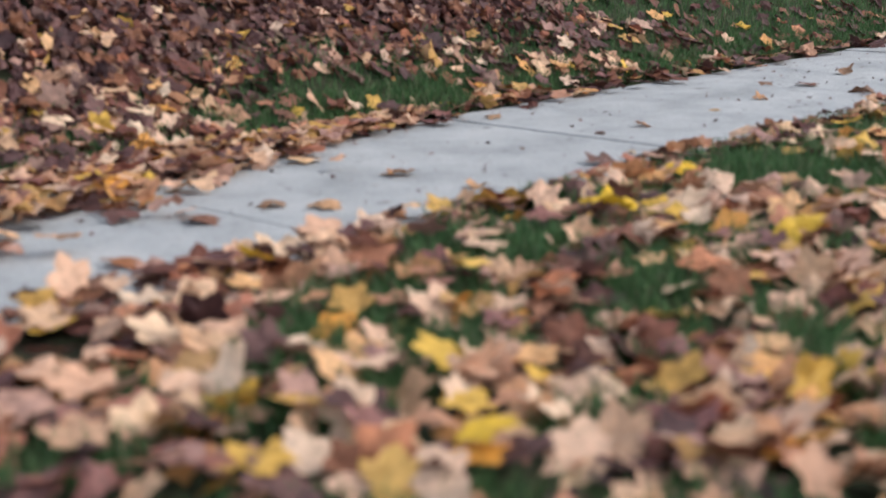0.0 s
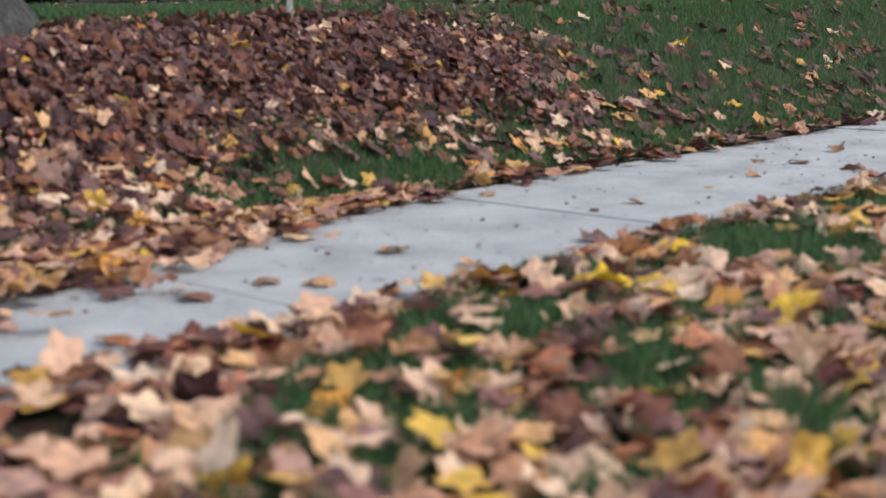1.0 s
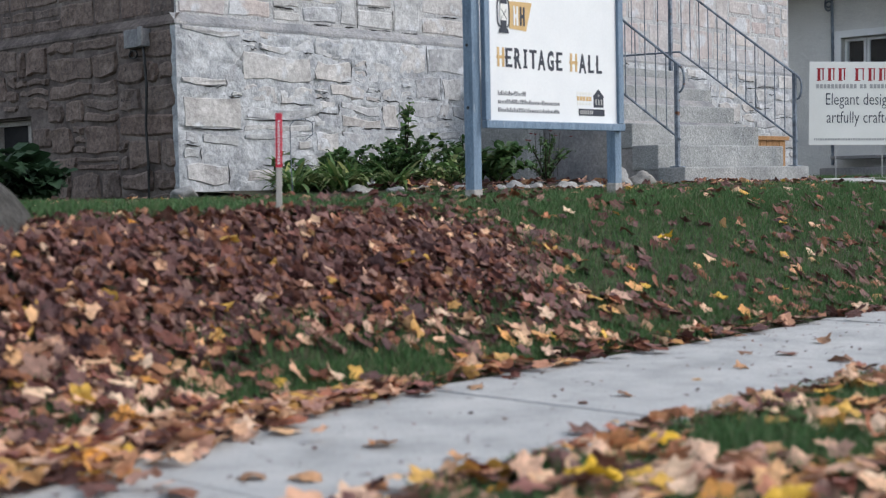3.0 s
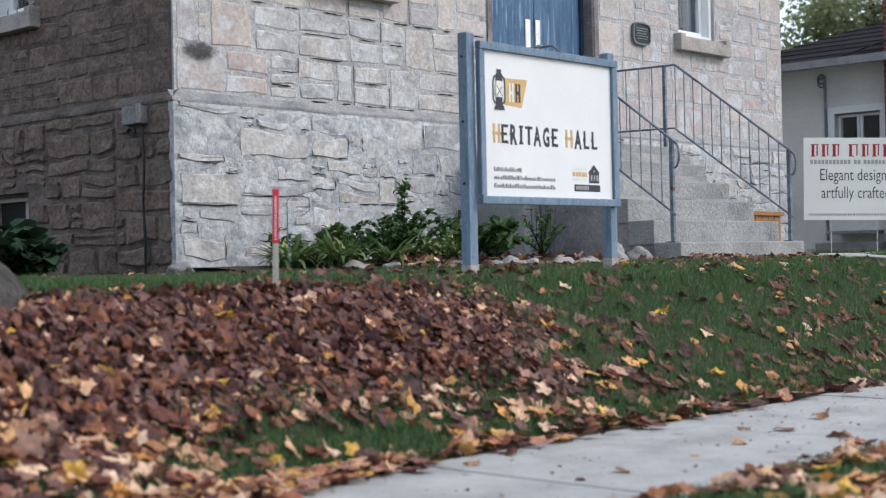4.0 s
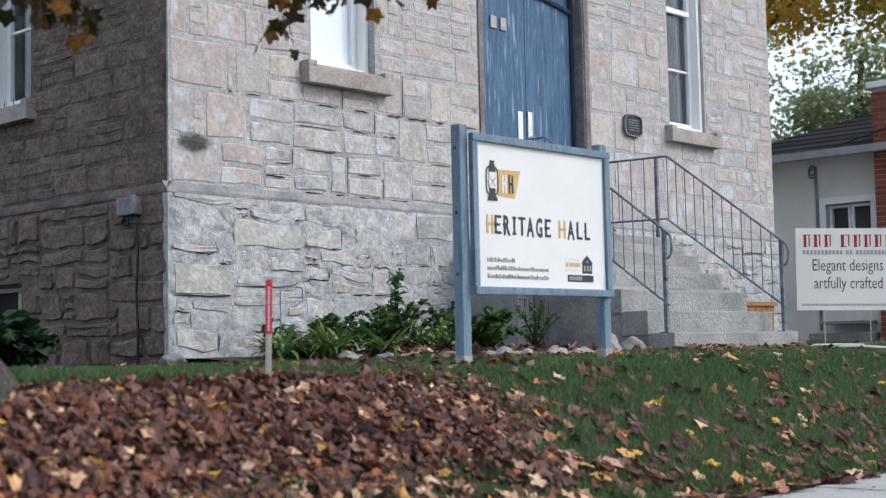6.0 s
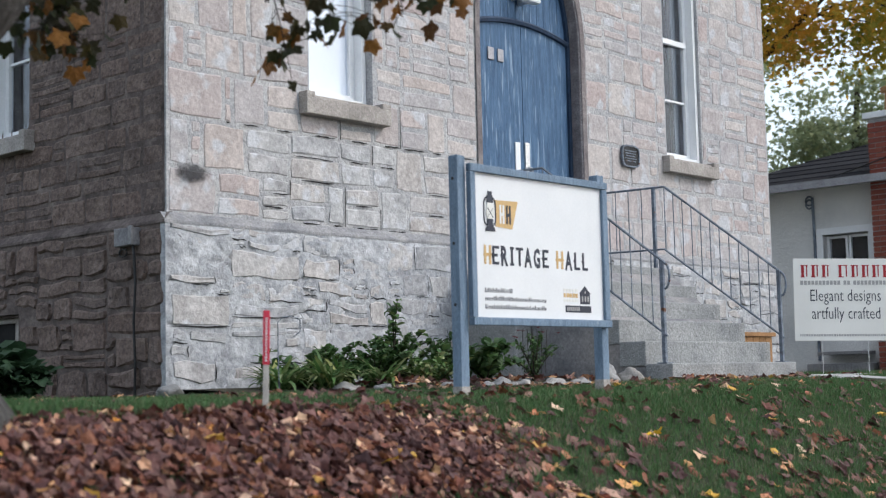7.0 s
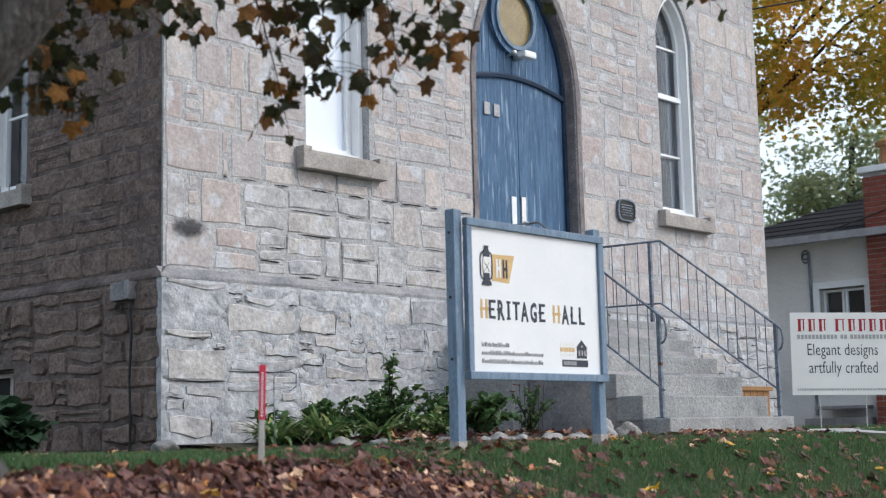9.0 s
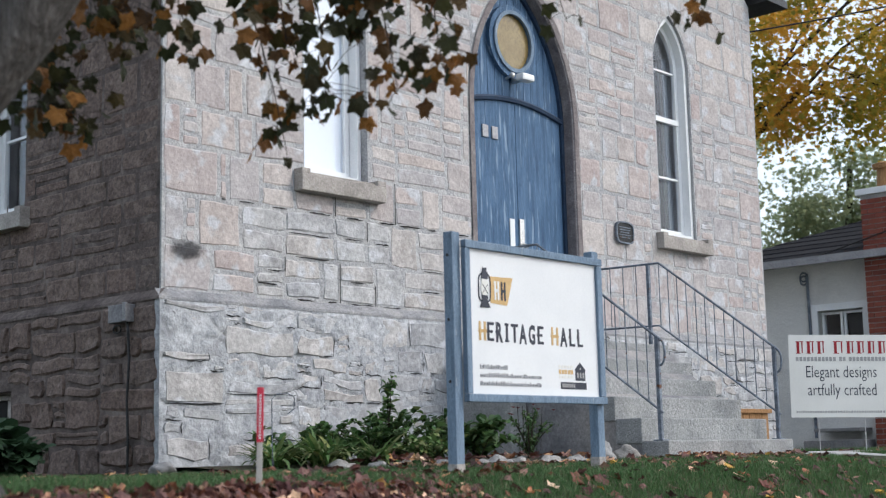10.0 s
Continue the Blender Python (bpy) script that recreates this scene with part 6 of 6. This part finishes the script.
def set_stones(parent, rows_list, place, proud, rnd, material, vertical, rough=1.0, limit=300, warp=0.008, blunt=0.12):
    rest = Builder()
    for k, rows in enumerate(rows_list):
        cu = sum(a + b for _, a, b in rows) / (2 * len(rows))
        cz = (rows[0][0] + rows[-1][0]) / 2
        local = [(z - cz, a - cu, b - cu) for z, a, b in rows]
        me = stone_mesh(local, proud * rnd.uniform(0.6, 1.5), rnd, material, vertical, rough, (cu, cz), warp, blunt)
        at = place(cu, cz, 0.0)
        if k < limit:
            ob = link("stone", me, parent)
            ob.location = at
        else:
            rest.add(np.array([v.co for v in me.vertices]) + np.array(at), [tuple(p.vertices) for p in me.polygons])
            bpy.data.meshes.remove(me)
    if rest.n:
        ob = link("stone_rest", rest.mesh("stones", material), parent)
        ob["kind"] = "stuff"


srnd = random.Random(17)
courses = [ZBELT + 0.035, 2.33, 2.70, 3.07, 3.375, 3.74, 4.03, 4.40, 4.77, 5.10, 5.46, 5.83, 6.05]
BIG_DOOR = Opening(DOOR.x0 - 0.075, DOOR.x1 + 0.075, DOOR.z0 - 0.2, DOOR.spring, DOOR.rad + 0.075)

front_rows = course_stones(XL + 0.004, XR - 0.004, courses, [BIG_DOOR, WIN_A, WIN_B], srnd, True, bonds=BONDS)
front_rows.sort(key=lambda r: r[0][0])
def low(r):
    return r[-1][0] < 2.75 and 6.45 < r[0][1] < 9.4


set_stones(front_wall, [r for r in front_rows if not low(r)], front, 0.0055, srnd, M_ASHLAR, "front", 0.9, warp=0.014, blunt=0.10)
set_stones(front_wall, [r for r in front_rows if low(r)], front, 0.0075, srnd, M_RUBBLE, "front", 0.9, warp=0.022, blunt=0.13)
# thin skin of the shade-toned mortar over the front wall's return
bm = bmesh.new()
box(bm, XL - 0.003, XL + 0.01, YF + 0.02, YF + 0.5, ZBELT, ZTOP)
part("side_bedding", bm, M_SHADEMORTAR, hall)
side_courses = [ZBELT + 0.035, 2.20, 2.33, 2.52, 2.70, 2.9, 3.07, 3.22, 3.375, 3.74, 4.03, 4.40, 4.77, 5.10, 5.46, 5.83, 6.05]
side_rows = course_stones(YF + 0.03, 14.5, side_courses, [WIN_S, WIN_S2], srnd, True, joint=0.014, splits=(1, 1, 1, 1, 1, 2))
side_rows.sort(key=lambda r: r[0][1] + 0.4 * r[0][0])
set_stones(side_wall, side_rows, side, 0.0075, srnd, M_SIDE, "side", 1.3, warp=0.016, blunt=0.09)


def plinth_front_at(u, v, d):
    return (u, YF - 0.06 + d, v)


def plinth_side_at(u, v, d):
    return (XL - 0.055 + d, u, v)


def rubble_rows(u0, u1, z0, z1, rnd, lo, hi):
    out, u = [], u0
    while u < u1 - 0.01:
        w = rnd.uniform(0.45, 0.95)
        if u + w > u1 - 0.35:
            w = u1 - u
        zs = [z0]
        while zs[-1] < z1 - 0.08:
            zs.append(min(z1, zs[-1] + rnd.uniform(lo, hi)))
        zs[-1] = z1
        out += course_stones(u, u + w, zs, [], rnd, False, 0.018, splits=(1, 1, 1, 1, 2))
        u += w
    return out


def smeared(u0, u1, z0, z1, place, seed, step=0.022):
    """A skin of mortar wiped over rubble: soft lumps, and seams that open here and there."""
    nu, nz = int((u1 - u0) / step), int((z1 - z0) / step)
    vs = []
    for j in range(nz + 1):
        z = z0 + (z1 - z0) * j / nz
        for i in range(nu + 1):
            u = u0 + (u1 - u0) * i / nu
            p = Vector((u, z, seed))
            w = Vector((noise.noise(p * 2.6), noise.noise(p * 2.6 + Vector((7, 0, 0))), 0)) * 0.09
            near = noise.voronoi(Vector(((u + w.x) * 2.9, (z + w.y) * 5.2, seed)))[0]
            seam = min(1.0, (near[1] - near[0]) / 0.30)
            open_ = max(0.0, min(1.0, 3.0 * noise.noise(p * 1.7 + Vector((3, 5, 0))) + 0.35))
            h = 0.004 * seam * (0.4 + 0.6 * open_) + 0.004 * noise.noise(p * 9) + 0.004 * noise.noise(p * 21)
            h -= 0.022 * open_ * max(0.0, 1 - (near[1] - near[0]) / 0.10)
            fade = min(1.0, (u - u0) / 0.05, (u1 - u) / 0.05, (z1 - z) / 0.05)
            vs.append(place(u, z, -0.012 - h * max(0.0, fade) + 0.010 * (1 - max(0.0, fade))))
    w = nu + 1
    fs = [(j * w + i, j * w + i + 1, (j + 1) * w + i + 1, (j + 1) * w + i) for j in range(nz) for i in range(nu)]
    me = bpy.data.meshes.new("mortar_skin")
    me.from_pydata(vs, [], fs)
    me.materials.append(M_PARGE)
    me.shade_smooth()
    return me


CRACKS = []
for pl, u0, u1, sd in ((plinths[0], XL - 0.055, 9.02, 3.3), (plinths[1], 11.06, XR + 0.05, 8.1)):
    link("mortar_skin", smeared(u0, u1, 0.55, ZBELT - 0.045, plinth_front_at, sd), pl)
    rows_ = []
    for r in rubble_rows(u0 + 0.03, u1 - 0.02, 0.62, ZBELT - 0.05, srnd, 0.12, 0.25):
        cu, cz = (r[0][1] + r[0][2]) / 2, (r[0][0] + r[-1][0]) / 2
        if noise.noise(Vector((cu * 1.4, cz * 1.8, sd))) + 0.35 * (cz - 1.15) < srnd.uniform(-0.72, 0.10):
            continue
        rows_.append(r)
        if srnd.random() < 0.5:
            a, b = (r[0][1], r[0][2]) if srnd.random() < 0.6 else (cu, r[0][2])
            CRACKS.append([(a + (b - a) * k / 5, r[0][0] + 0.02 * noise.noise(Vector((a + k * 1.3, cz * 7, 2)))) for k in range(6)])
        if srnd.random() < 0.2:
            CRACKS.append([(r[0][2] + 0.02 * noise.noise(Vector((cu * 9, k * 1.1, 5))), r[0][0] + (r[-1][0] - r[0][0]) * k / 3) for k in range(4)])
    set_stones(pl, rows_, plinth_front_at, 0.0185, srnd, M_RUBBLE, "front", 0.45, warp=0.040, blunt=0.24)
rows_ = [r for r in rubble_rows(YF - 0.03, 12.4, 0.50, ZBELT - 0.06, srnd, 0.12, 0.24) if not (r[0][2] > 9.98 and r[0][1] < 10.8 and r[-1][0] > 0.87 and r[0][0] < 1.37)]
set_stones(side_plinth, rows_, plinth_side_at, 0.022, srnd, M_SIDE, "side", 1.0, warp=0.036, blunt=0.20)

# flat near-black slivers painted as shade in joints where the pointing has fallen out
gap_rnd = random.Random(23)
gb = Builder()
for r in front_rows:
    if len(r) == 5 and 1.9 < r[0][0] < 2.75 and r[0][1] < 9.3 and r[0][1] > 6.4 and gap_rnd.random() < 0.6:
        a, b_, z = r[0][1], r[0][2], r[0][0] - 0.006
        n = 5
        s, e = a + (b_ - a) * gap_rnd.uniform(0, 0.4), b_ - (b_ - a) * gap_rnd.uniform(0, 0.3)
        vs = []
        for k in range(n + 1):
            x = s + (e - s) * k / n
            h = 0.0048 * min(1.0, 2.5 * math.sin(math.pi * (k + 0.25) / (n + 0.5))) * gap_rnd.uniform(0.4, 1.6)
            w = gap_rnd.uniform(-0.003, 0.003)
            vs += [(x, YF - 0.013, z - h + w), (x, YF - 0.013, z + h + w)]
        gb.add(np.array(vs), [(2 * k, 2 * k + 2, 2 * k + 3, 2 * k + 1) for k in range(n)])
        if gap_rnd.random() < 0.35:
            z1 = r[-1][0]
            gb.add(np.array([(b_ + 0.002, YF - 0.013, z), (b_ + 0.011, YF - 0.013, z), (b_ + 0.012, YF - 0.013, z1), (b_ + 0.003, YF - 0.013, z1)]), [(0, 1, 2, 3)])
# same flat slivers along the plinth cracks, their shade laid on as colour
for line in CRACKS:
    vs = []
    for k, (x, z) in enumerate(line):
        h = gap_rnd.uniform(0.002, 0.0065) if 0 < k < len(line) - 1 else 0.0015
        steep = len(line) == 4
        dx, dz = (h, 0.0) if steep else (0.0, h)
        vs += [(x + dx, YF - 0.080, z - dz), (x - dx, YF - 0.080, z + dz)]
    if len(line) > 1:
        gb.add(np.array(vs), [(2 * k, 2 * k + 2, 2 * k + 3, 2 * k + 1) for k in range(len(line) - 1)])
ob = link("open_joints", gb.mesh("open_joints", M_DARK), front_wall, "dark slivers as painted shade in the open joints between the stones")
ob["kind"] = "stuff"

# old soot mark on a corner stone
def soot_material():
    m, nt, bsdf, node, wire = nodes_of("soot mark")
    tc, gr, nz, mx, tr, ms = (node(k) for k in ("ShaderNodeTexCoord", "ShaderNodeTexGradient", "ShaderNodeTexNoise", "ShaderNodeMath", "ShaderNodeBsdfTransparent", "ShaderNodeMixShader"))
    mp = node("ShaderNodeMapping")
    mp.inputs["Scale"].default_value = (5.2, 1.0, 11.0)
    wire(tc.outputs["Object"], mp.inputs[0])
    gr.gradient_type = "SPHERICAL"
    wire(mp.outputs[0], gr.inputs[0])
    nz.inputs["Scale"].default_value = 22
    wire(tc.outputs["Object"], nz.inputs["Vector"])
    mx.operation = "MULTIPLY"
    wire(gr.outputs["Fac"], mx.inputs[0])
    wire(nz.outputs[0], mx.inputs[1])
    r = ramp(nt, [(0, 0, 0), (0.8, 0.8, 0.8)], [0.06, 0.28])
    wire(mx.outputs[0], r.inputs[0])
    bsdf.inputs["Base Color"].default_value = (0.045, 0.045, 0.05, 1)
    bsdf.inputs["Roughness"].default_value = 0.95
    wire(r.outputs[0], ms.inputs[0])
    wire(tr.outputs[0], ms.inputs[1])
    wire(bsdf.outputs[0], ms.inputs[2])
    wire(ms.outputs[0], nt.nodes["Material Output"].inputs[0])
    return m


me = bpy.data.meshes.new("soot_mark")
me.from_pydata([(-0.2, 0, -0.1), (0.2, 0, -0.1), (0.2, 0, 0.1), (-0.2, 0, 0.1)], [], [(0, 1, 2, 3)])
me.materials.append(soot_material())
ob = link("soot_mark", me, front_wall, "dark soot mark on the stone")
ob.location = (6.12, YF - 0.026, 2.29)
